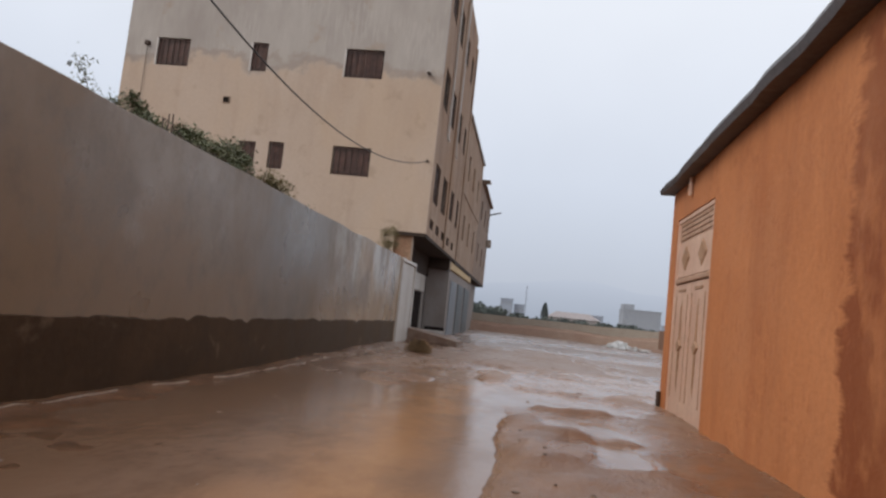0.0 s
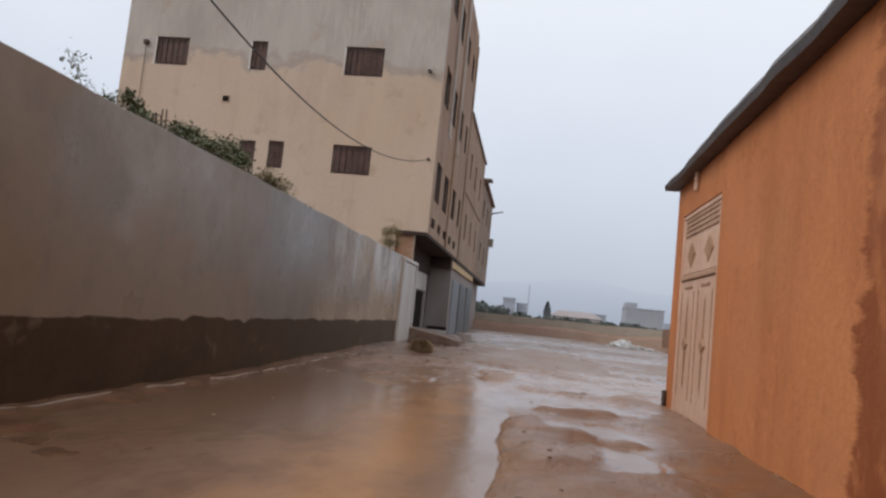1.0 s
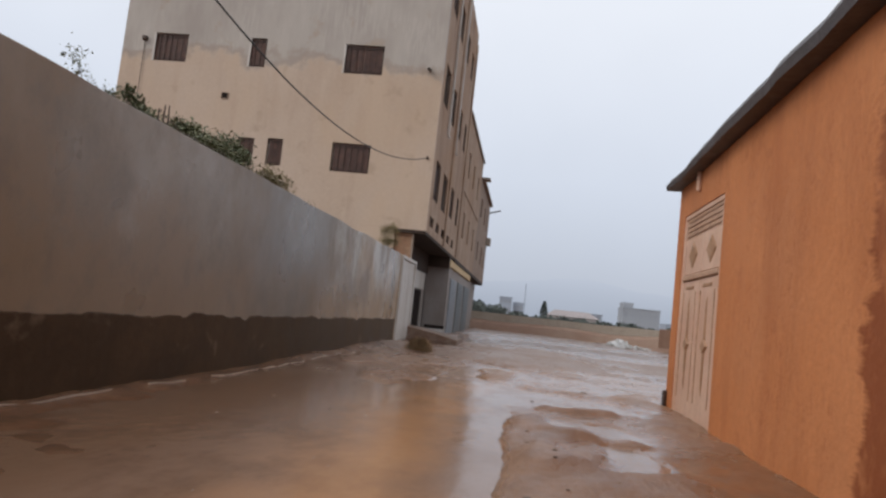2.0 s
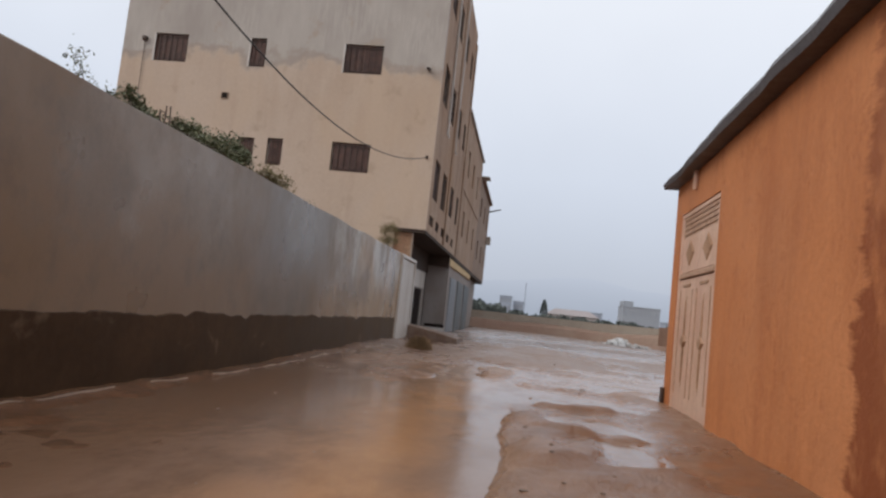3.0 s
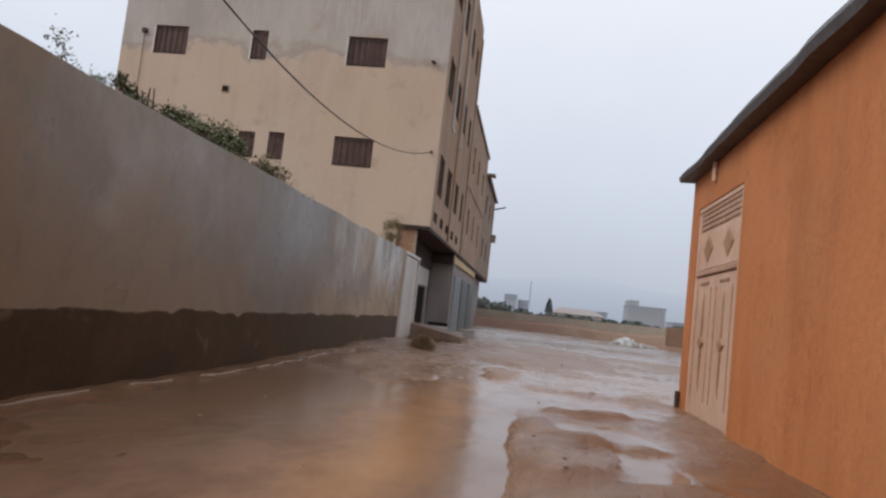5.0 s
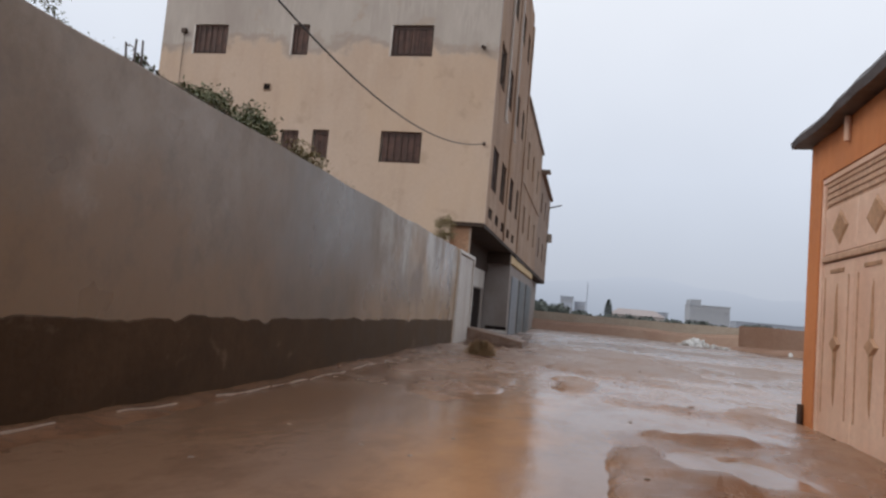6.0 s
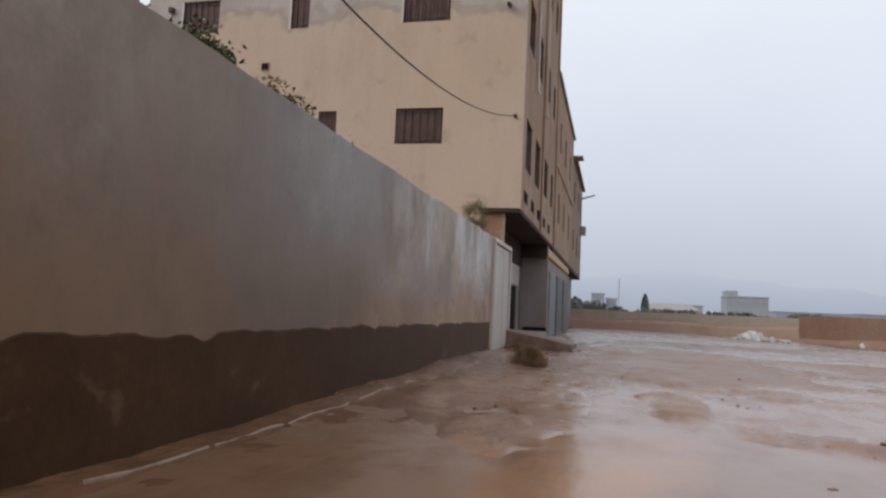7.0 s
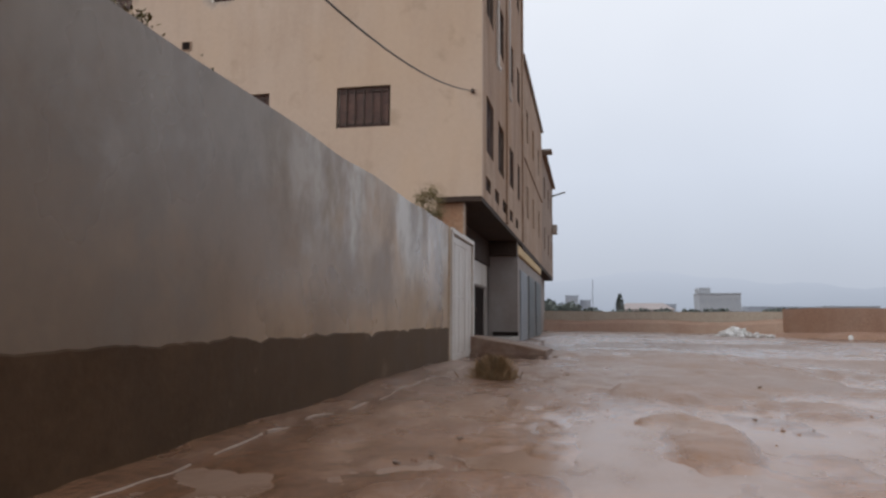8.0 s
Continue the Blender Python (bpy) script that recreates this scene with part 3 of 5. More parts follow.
    h += 0.018 * (1 - smoothstep(1.2, 3.4, x)) * smoothstep(14.5, 18, y) * (1 - smoothstep(32, 40, y))
    # wheel ruts curving towards the street beyond the building
    for off, deep in ((0.0, 0.034), (0.45, 0.022), (1.75, 0.03), (2.2, 0.02)):
        u = np.abs(x - (3.0 + off - 0.14 * (y - 20.7) + 0.25 * np.sin(y * 0.21 + off)))
        live = smoothstep(15, 19, y) * (1 - smoothstep(44, 49, y)) * (0.5 + smoothstep(-0.15, 0.15, fbm(x * 0.3 + off, y * 0.25, 83, 2)))
        h += live * (0.014 * np.exp(-((u - 0.2) / 0.07) ** 2) - deep * np.exp(-((u / 0.09) ** 2)))
    h += 0.05 * smoothstep(48, 56, y)
    return h * near + 0.03 * (1 - near)


def spaced(stops):
    out = []
    for a, b, step in stops:
        out += list(np.arange(a, b, step))
    return np.array(out + [stops[-1][1]])


gx = spaced([(-3000, -400, 400), (-400, -60, 40), (-60, -10, 4), (-10, -3.3, 0.6), (-3.3, 4.2, 0.06), (4.2, 9, 0.12), (9, 30, 1.0), (30, 100, 8), (100, 500, 50), (500, 3000, 400)])
gy = spaced([(-400, -40, 60), (-40, -4, 3), (-4, 2, 0.3), (2, 16, 0.07), (16, 26, 0.12), (26, 60, 0.4), (60, 120, 5), (120, 500, 40), (500, 4000, 300)])
GX, GY = np.meshgrid(gx, gy)
GZ = ground_height(GX, GY)
nx, ny = len(gx), len(gy)
idx = np.arange(nx * ny).reshape(ny, nx)
quads = np.stack([idx[:-1, :-1], idx[:-1, 1:], idx[1:, 1:], idx[1:, :-1]], -1).reshape(-1, 4)
gme = bpy.data.meshes.new("ground")
gme.from_pydata(np.stack([GX, GY, GZ], -1).reshape(-1, 3).tolist(), [], quads.tolist())
gme.polygons.foreach_set("use_smooth", np.ones(len(quads), dtype=bool))
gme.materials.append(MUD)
tagged(new("ground", gme), "wet rutted red-brown mud lane and field", "ground", kind="structure")

bm = bmesh.new()
bm.faces.new([bm.verts.new(p) for p in ((-3.2, -4, 0), (26, -4, 0), (26, 50, 0), (-3.2, 50, 0))])
tagged(part("water", bm, WATER), "shallow muddy rain puddles lying in the ruts", "water", kind="structure")


def ground_at(x, y):
    return float(ground_height(np.array([x], float), np.array([y], float))[0])


# ---- left compound wall ----
WX = -3.11
rng = random.Random(5)
wall_left = thing("wall_left", (WX, 0, 0), "long grey cement-rendered compound wall with stained face", "wall", kind="structure")
bm = bmesh.new()
ys = [-12 + 0.25 * i for i in range(int((20.96 + 12) / 0.25) + 1)] + [20.96]
rows_ = []
for y in ys:
    top = 2.67 + 0.035 * noise.noise((0, y * 0.7, 2.0)) + 0.012 * noise.noise((0, y * 4, 5.0))
    bulge = 0.008 * noise.noise((3, y * 0.8, 1.0))
    rows_.append([bm.verts.new(c) for c in ((bulge, y, -0.3), (bulge, y, 1.4), (bulge * 1.5, y, top - 0.009), (-0.012, y, top), (-0.19, y, top + 0.006), (-0.21, y, top - 0.02), (-0.21, y, -0.3))])
for a, b in zip(rows_, rows_[1:]):
    for j in range(6):
        bm.faces.new([a[j], b[j], b[j + 1], a[j + 1]])
bm.faces.new(rows_[0])
bm.faces.new(rows_[-1][::-1])
bmesh.ops.recalc_face_normals(bm, faces=bm.faces)
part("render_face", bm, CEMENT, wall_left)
# damp plinth coat, proud of the render, with an uneven top
bm = bmesh.new()
prev = None
for i in range(int(32.98 / 0.08) + 1):
    y = -12 + 0.08 * i
    top = 0.725 + 0.035 * noise.noise((1, y * 0.9, 0)) + 0.026 * noise.noise((1, y * 3.1, 3)) + 0.014 * noise.noise((1, y * 9.0, 6)) - 0.1 * smoothstep(0.3, 0.7, noise.noise((4, y * 1.7, 8)))
    cur = [bm.verts.new(c) for c in ((0.014, y, -0.3), (0.014, y, top - 0.012), (0.0, y, top))]
    if prev:
        for j in range(2):
            bm.faces.new([prev[j], cur[j], cur[j + 1], prev[j + 1]])
    prev = cur
bmesh.ops.recalc_face_normals(bm, faces=bm.faces)
part("plinth", bm, BAND, wall_left, "dark damp plinth coat along the foot")
bm = boxes((-0.24, 0.02, 20.97, 21.09, -0.3, 2.66), bevel=0.015)
part("end_post", bm, POSTMAT, wall_left, "narrow pale cement post closing the wall end")

# white gate in the line of the wall
gate_w = thing("yard_gate", (WX, 21.1, 0), "white painted sheet-metal yard gate beside the wall end", "gate")
part("lintel", boxes((-0.1, 0.06, 0.0, 2.62, 2.56, 2.66), bevel=0.01), WHITEPAINT, gate_w)
for y0, y1 in ((0.0, 0.12), (2.5, 2.62)):
    part("jamb", boxes((-0.1, 0.06, y0, y1, -0.1, 2.555), bevel=0.01), WHITEPAINT, gate_w)
for y0 in (0.135, 1.32):
    leaf = part("leaf", boxes((-0.045, 0.005, y0, y0 + 1.165, 0.06, 2.54), bevel=0.006), WHITEPAINT, gate_w)
    bm = bmesh.new()
    for k in range(2):
        box(bm, 0.007, 0.014, y0 + 0.3 + k * 0.5, y0 + 0.325 + k * 0.5, 0.15, 2.45, bevel=0.002)
    for z in (0.15, 1.3, 2.4):
        box(bm, 0.007, 0.016, y0 + 0.06, y0 + 1.1, z, z + 0.04, bevel=0.002)
    part("rib", bm, WHITEPAINT, leaf)

# ---- apartment building at the end of the wall ----
FY, FX0, FX1, SX = 23.97, -15.1, -2.92, -2.92
A_END, TOPA, SLAB = 34.5, 15.2, 3.78


def window_unit(parent, place, u0, u1, z0, z1, style, parent_mat=None):
    """place(u, d, z): along the wall, inward, up. style: barred or shuttered."""
    def pbox(bm, a0, a1, d0, d1, b0, b1):
        vs = [bm.verts.new(place(a, d, b)) for a in (a0, a1) for d in (d0, d1) for b in (b0, b1)]
        for f in ((0, 1, 3, 2), (4, 6, 7, 5), (0, 4, 5, 1), (2, 3, 7, 6), (0, 2, 6, 4), (1, 5, 7, 3)):
            bm.faces.new([vs[j] for j in f])

    parent_mat = parent_mat or CONC
    bm = bmesh.new()
    fw = 0.05
    for r in ((u0, u0 + fw, z0, z1), (u1 - fw, u1, z0, z1), (u0 + fw, u1 - fw, z1 - fw, z1), (u0 + fw, u1 - fw, z0, z0 + fw)):
        pbox(bm, r[0], r[1], 0.1, 0.17, r[2], r[3])
    if u1 - u0 > 0.9:
        um = (u0 + u1) / 2
        pbox(bm, um - 0.025, um + 0.025, 0.102, 0.168, z0 + fw, z1 - fw)
    bmesh.ops.recalc_face_normals(bm, faces=bm.faces)
    win = part("window", bm, FRAMEMAT, parent)
    bm = bmesh.new()
    pbox(bm, u0 + fw, u1 - fw, 0.13, 0.14, z0 + fw, z1 - fw)
    part("pane", bm, GLASS, win)
    bm = bmesh.new()
    pbox(bm, u0, u1, 0.01, 0.1, z0, z0 + 0.02)
    bmesh.ops.recalc_face_normals(bm, faces=bm.faces)
    part("sill", bm, parent_mat, win)
    if style != "plain":
        count = max(3, round((u1 - u0) / 0.22))
        for k in range(count + 1):
            u = u0 + 0.02 + (u1 - u0 - 0.04) * k / count
            bm = bmesh.new()
            pbox(bm, u - 0.009, u + 0.009, 0.03, 0.048, z0, z1)
            bmesh.ops.recalc_face_normals(bm, faces=bm.faces)
            part("bar", bm, IRON, win)
        for z in (z0 + 0.12, z1 - 0.12):
            bm = bmesh.new()
            pbox(bm, u0, u1, 0.05, 0.062, z - 0.014, z + 0.014)
            bmesh.ops.recalc_face_normals(bm, faces=bm.faces)
            part("cross_bar", bm, IRON, win)
    if style == "shutter":
        n_leaf = 2 if u1 - u0 > 0.9 else 1
        for k in range(n_leaf):
            a0 = u0 + fw + (u1 - u0 - 2 * fw) * k / n_leaf + 0.006
            a1 = u0 + fw + (u1 - u0 - 2 * fw) * (k + 1) / n_leaf - 0.006
            boards = max(2, round((a1 - a0) / 0.2))
            profile = []
            for j in range(boards):
                b0, b1 = a0 + (a1 - a0) * j / boards, a0 + (a1 - a0) * (j + 1) / boards
                profile += [(b0, 0.09), (b0 + 0.012, 0.075), (b1 - 0.012, 0.075)]
            profile += [(a1, 0.09), (a1, 0.1), (a0, 0.1)]
            bm = bmesh.new()
            ra = [bm.verts.new(place(u, d, z0 + 0.02)) for u, d in profile]
            rb = [bm.verts.new(place(u, d, z1 - 0.02)) for u, d in profile]
            for j in range(len(profile)):
                q = (j + 1) % len(profile)
                bm.faces.new([ra[j], rb[j], rb[q], ra[q]])
            bm.faces.new(ra)
            bm.faces.new(rb[::-1])
            bmesh.ops.recalc_face_normals(bm, faces=bm.faces)
            part("shutter", bm, SHUTWOOD, win)
    return win


apartment = thing("apartment_building", (FX1, FY, 0), "four-storey cream building with raw cement upper floors", "building")
front = lambda u, d, z: (u - FX1, d, z)
side = lambda u, d, z: (-d, u - FY, z)
front_holes = [(-13.9, -12.55, 9.17, 10.25, "shutter"), (-10.17, -9.5, 9.17, 10.27, "shutter"), (-6.6, -5.12, 9.16, 10.25, "shutter"),
               (-10.13, -9.5, 5.6, 6.55, "shutter"), (-9.0, -8.42, 5.6, 6.6, "shutter"), (-6.6, -5.2, 5.57, 6.63, "shutter"),
               (-13.9, -12.55, 5.57, 6.63, "shutter"), (-13.9, -12.55, 12.8, 13.9, "shutter"), (-10.17, -9.5, 12.8, 13.9, "barred"), (-6.6, -5.12, 12.8, 13.9, "shutter")]
part("front_wall", wall_sheet(FX0, FX1, SLAB, TOPA, [h[:4] for h in front_holes], front, 0.22), FACADE, apartment)
part("lower_front_wall", wall_sheet(FX0, -4.02, -0.2, SLAB - 0.004, [], front, 0.22), FACADE, apartment)
for h in front_holes:
    win = window_unit(apartment, front, *h, parent_mat=FACADE)
    if h[2] > 9:
        part("jamb_strip", boxes((h[0] + 0.002 - FX1, h[0] + 0.075 - FX1, -0.006, 0.028, h[2] + 0.01, h[3] - 0.01), bevel=0.004), WHITEPAINT, win, "pale worn jamb strip")
side_holes = []
for f, (zb, zt) in enumerate(((5.05, 6.5), (8.65, 10.1), (12.2, 13.6))):
    for y0, y1 in ((24.75, 26.1), (27.1, 28.5), (30.0, 31.2), (32.6, 33.5)):
        side_holes.append((y0, y1, zb + (0.15 if y0 > 29 else 0), zt, ("shutter", "barred")[(f + int(y0)) % 2]))
for y0 in (24.65, 26.35, 28.1, 30.0, 31.9):
    side_holes.append((y0, y0 + 0.95, 4.06, 4.42, "shutter"))
part("street_wall", wall_sheet(FY + 0.224, A_END, SLAB, TOPA, [h[:4] for h in side_holes], side, 0.22), SIDE, apartment)
for h in side_holes:
    window_unit(apartment, side, *h, parent_mat=SIDE)
for y in (28.95, 34.2):
    part("pilaster", boxes((0.0, 0.07, y - FY, y + 0.26 - FY, SLAB + 0.02, TOPA - 0.6), bevel=0.015), SIDE, apartment)
part("back_wall", boxes((FX0 - FX1, -0.224, A_END - FY - 0.2, A_END - FY, -0.2, TOPA)), SIDE, apartment)
part("west_wall", boxes((FX0 - FX1, FX0 - FX1 + 0.2, 0.224, A_END - FY - 0.204, -0.2, TOPA)), SIDE, apartment)
part("roof", boxes((FX0 - FX1 + 0.204, -0.224, 0.224, A_END - FY - 0.204, TOPA - 0.5, TOPA - 0.3)), CONC, apartment)
for z in (7.38, 10.98):
    part("floor_slab", boxes((FX0 - FX1 + 0.204, -0.224, 0.224, A_END - FY - 0.204, z - 0.1, z + 0.1)), CONC, apartment)
part("overhang_slab", boxes((-1.12, -0.004, 0.005, A_END - FY, SLAB - 0.12, SLAB - 0.004)), SOFFIT_SHADE, apartment, "overhanging slab coloured near black for its shade")
part("front_pier", boxes((-1.09, -0.47, 0.14, 0.55, -0.2, SLAB - 0.125)), BRICKY, apartment, "bare reddish brick pier")
part("corner_strip", boxes((-0.468, -0.43, 0.12, 0.2, -0.2, SLAB - 0.125), bevel=0.006), FRAMEMAT, apartment)
part("porch_back_wall", wall_sheet(24.1, 33.0, -0.2, SLAB - 0.125, [(28.8, 32.1, 0.3, 1.95)], lambda u, d, z: (-1.13 - d, u - FY, z), 0.2), GREYWALL, apartment)
pd = part("porch_door", boxes((-1.22, -1.17, 28.82 - FY, 30.44 - FY, 0.31, 1.94), (-1.22, -1.17, 30.46 - FY, 32.08 - FY, 0.31, 1.94), bevel=0.01), DARKDOOR, apartment, "dark iron door")
part("handle", boxes((-1.165, -1.13, 30.3 - FY, 30.34 - FY, 1.05, 1.25), bevel=0.006), IRON, pd)
part("transom_panel", boxes((-1.125, -1.09, 28.6 - FY, 32.4 - FY, 2.0, 2.75), bevel=0.01), WHITEPAINT, apartment, "pale panel over the door")
part("porch_floor", boxes((-1.1, -0.02, 0.56, 33.0 - FY, -0.2, 0.27)), CONC, apartment)
part("porch_end_wall", boxes((-1.1, -0.05, 33.0 - FY, 33.25 - FY, -0.2, SLAB - 0.125)), GREYWALL, apartment, "plain grey wall closing the porch")
# dark strip and block added for the shade at the porch top
part("porch_shade_strip", boxes((-1.125, -1.06, 0.6, 33.0 - FY, 2.78, SLAB - 0.13)), SOFFIT_SHADE, apartment, "dark strip added for the shade high in the porch")
part("porch_shade_block", boxes((-1.05, -0.06, 32.7 - FY, 32.99 - FY, 3.15, SLAB - 0.13)), SOFFIT_SHADE, apartment)
part("wall_foot", boxes((-0.95, -0.03, 32.9 - FY, 32.995 - FY, 0.27, 0.42), bevel=0.01), DARKDOOR, apartment)
# drainpipes near the upper corner
for y in (26.55, 29.4):
    bm = bmesh.new()
    tube(bm, [(0.07, y - FY, TOPA - 0.2), (0.07, y - FY, 7.9), (0.14, y - FY, 7.75)], 0.045, 0.045, 8)
    part("drainpipe", bm, WHITEPAINT, apartment, "pale vertical drainpipe")
# small fittings on the front
vent = part("vent", boxes((-10.98 - FX1, -10.7 - FX1, -0.03, 0.0, 7.9, 8.16), bevel=0.008), SIDE, apartment, "small square vent")
# dark plate in place of a hole, its inner shade put into the colour
part("vent_dark_plate", boxes((-10.95 - FX1, -10.73 - FX1, -0.036, -0.031, 7.93, 8.13)), DARKDOOR, vent)
bm = bmesh.new()
tube(bm, [(-3.4 - FX1, 0.0, 9.5), (-3.4 - FX1, -0.3, 9.42)], 0.06, 0.06, 8)
part("spout", bm, IRON, apartment, "short drain spout")
bm = boxes((-14.3 - FX1, -14.12 - FX1, -0.16, 0.0, 9.9, 10.06), bevel=0.02)
tube(bm, [(-14.21 - FX1, -0.05, 9.9), (-14.21 - FX1, -0.05, 7.0)], 0.012)
part("wall_lamp", bm, IRON, apartment)

# ---- two more buildings along the street ----
ROW_END = 46.2


def street_block(name, y0, y1, top, mat, label, rows):
    """An upper part over the street: walls, roof, overhanging slab and windows in its street face."""
    e = thing(name, (SX, y0, 0), label, "building")
    place = lambda u, d, z: (-d, u - y0, z)
    part("street_wall", wall_sheet(y0 + 0.004, y1, SLAB, top, [h[:4] for h in rows], place, 0.25), mat, e)
    for h in rows:
        window_unit(e, place, *h, parent_mat=mat)
    n = y1 - y0
    part("end_wall", boxes((-9.0, -0.254, n - 0.25, n, SLAB, top)), mat, e)
    part("back_wall", boxes((-9.2, -9.004, 0.004, n, SLAB, top)), mat, e)
    part("near_wall", boxes((-9.0, -0.254, 0.004, 0.25, SLAB, top)), mat, e)
    part("roof", boxes((-9.0, -0.254, 0.254, n - 0.254, top - 0.4, top - 0.2)), CONC, e)
    part("overhang_slab", boxes((-9.0, -0.004, 0.005, n, SLAB - 0.2, SLAB - 0.004)), SOFFIT_SHADE, e)
    return e


row_holes = [(y0, y1, zb, zb + 1.35, "plain") for zb in (5.05, 8.3) for y0, y1 in ((36.4, 37.3), (39.6, 40.5), (43.2, 44.1))]
second = street_block("row_building", A_END, ROW_END, 11.2, SIDE, "brown three-storey building with an overhanging upper part", row_holes)
part("string_course", boxes((0.0, 0.05, 0.1, ROW_END - A_END - 0.1, 7.25, 7.4), bevel=0.012), SIDE, second)
part("coping", boxes((-0.3, 0.12, 0.004, ROW_END - A_END, 11.204, 11.32), bevel=0.02), CONC, second, "wet cement coping")
part("ground_floor_wall", boxes((-5.0, -0.12, -1.24, 47.0 - A_END, -0.2, 3.22)), GREYWALL, second)
part("fascia", boxes((-0.6, -0.03, -1.4, 45.6 - A_END, 3.24, SLAB - 0.205), bevel=0.015), YELLOW, second, "ochre painted fascia under the overhang")
for k, (y0, y1) in enumerate(((34.4, 37.4), (38.2, 41.4), (42.4, 46.0))):
    paint = BLUEGREY if k == 0 else DARKSHUT
    sh = part("roller_shutter", boxes((-0.115, -0.075, y0 - A_END, y1 - A_END, 0.05, 2.75), bevel=0.006), paint, second, "blue-grey painted metal shutter" if k == 0 else "dark grey-green metal shutter")
    for j in range(18):
        part("slat", boxes((-0.073, -0.06, y0 + 0.08 - A_END, y1 - 0.08 - A_END, 0.15 + j * 0.142, 0.24 + j * 0.142), bevel=0.003), paint, sh)

end_holes = [(y0, y1, zb, zb + 1.3, "plain") for zb in (4.9, 7.9) for y0, y1 in ((48.0, 49.0), (52.0, 53.0), (55.6, 56.5))]
third = street_block("end_building", ROW_END + 0.02, 58.0, 10.2, DARKSIDE, "dark rain-stained brown building at the end of the row", end_holes)
part("roof_canopy", boxes((-1.5, 0.55, 0.02, 1.1, 10.204, 10.32), bevel=0.015), CONC, third, "thin projecting cement roof slab")
part("coping", boxes((-0.3, 0.22, 1.12, 58.0 - ROW_END - 0.02, 10.204, 10.34), bevel=0.02), DARKSIDE, third)
part("ground_floor_wall", boxes((-6.0, -0.55, 0.85, 57.0 - ROW_END, -0.2, SLAB - 0.204)), GREYWALL, third)
ac = part("air_conditioner", boxes((0.0, 0.36, 10.4, 11.3, 6.85, 7.45), bevel=0.02), FRAMEMAT, third, "boxy outdoor cooling unit")
part("fan_grille", boxes((0.362, 0.372, 10.5, 11.0, 6.93, 7.37), bevel=0.004), IRON, ac)
bm = bmesh.new()
tube(bm, [(-0.05, 11.0, 9.55), (0.95, 11.1, 9.85)], 0.06, 0.05, 8)
part("roof_spout", bm, IRON, third)

# ramp slab before the porch
ramp = thing("entrance_ramp", (-3.35, 23.5, 0), "sloping cracked concrete ramp before the porch", "ramp")
bm = bmesh.new()
stations = ((0.0, 0.52), (0.35, 0.49), (0.7, 0.43), (1.05, 0.37), (1.4, 0.31), (1.7, 0.25), (1.95, 0.2))
rows_ = []
for k, (x, zt) in enumerate(stations):
    wob = 0.04 * noise.noise((x * 2.3, 0.5, 0))
    row = [(x, wob + 0.05, -0.12), (x, wob, 0.1), (x, wob + 0.01, zt - 0.03), (x, wob + 0.05, zt), (x, 1.3, zt - 0.02 + wob * 0.3), (x, 2.6, zt - 0.06), (x, 2.62, -0.12)]
    rows_.append([bm.verts.new(c) for c in row])
for a, b in zip(rows_, rows_[1:]):
    for q in range(6):
        bm.faces.new([a[q], b[q], b[q + 1], a[q + 1]])
bm.faces.new(rows_[0])
bm.faces.new(rows_[-1][::-1])
bmesh.ops.recalc_face_normals(bm, faces=bm.faces)
part("slab", bm, RAMPMAT, ramp)
for k, (x, y, sx, sy, z) in enumerate(((0.2, -0.12, 0.22, 0.14, 0.12), (1.75, -0.1, 0.16, 0.12, 0.07), (2.05, 0.4, 0.12, 0.2, 0.06))):
    part("broken_chunk", boxes((x, x + sx, y, y + sy, -0.06, z), bevel=0.02), RAMPMAT, ramp)

# ---- orange building ----
OX, OC = 2.93, 11.4
orange = thing("orange_house", (OX, OC, 0), "low burnt-orange limewashed house with a dark roof edge", "building")
oside = lambda u, d, z: (d, u - OC, z)
roofz = lambda y: 3.335 + 0.024 * (OC - y)
GY0, GY1, GZ1 = 8.93, 11.0, 2.86
bm = wall_sheet(-12.0, OC, -0.3, 3.3, [(GY0, GY1, -0.3, GZ1)], oside, 0.25)
for v in bm.verts:
    if v.co.z > 3.0:
        v.co.z = roofz(v.co.y + OC)
part("street_wall", bm, ORANGE, orange)
part("end_wall", boxes((0.254, 7.0, -0.25, 0.0, -0.3, 3.33)), ORANGE, orange)
part("far_wall", boxes((7.004, 7.2, -23.4, 0.0, -0.3, 3.33)), ORANGE, orange)
bm = bmesh.new()
ringa = []
for y in np.linspace(-12.0, OC + 0.14, 80):
    z = roofz(y) + 0.03 * noise.noise((4, y * 0.9, 0)) + 0.015 * noise.noise((4, y * 2.9, 0))
    th = 0.72 - 0.22 * float(smoothstep(8.0, 11.6, y))
    w = 0.04 * noise.noise((0, y * 1.3, 0)) + 0.02 * noise.noise((0, y * 3.7, 0))
    ringa.append([bm.verts.new(c) for c in ((-0.19 + w, y - OC, z + 0.0), (-0.21 + w, y - OC, z + 0.13 * th), (-0.17 + w, y - OC, z + 0.25 * th), (0.2, y - OC, z + 0.29 * th), (7.3, y - OC, z + 0.29 * th), (7.3, y - OC, z + 0.02), (0.0, y - OC, z + 0.004))])
for a, b in zip(ringa, ringa[1:]):
    for j in range(7):
        bm.faces.new([a[j], b[j], b[(j + 1) % 7], a[(j + 1) % 7]])
bm.faces.new(ringa[0])
bm.faces.new(ringa[-1][::-1])
bmesh.ops.recalc_face_normals(bm, faces=bm.faces)
part("roof", bm, ROOF, orange, "dark wet overhanging roof edge")
bm = bmesh.new()
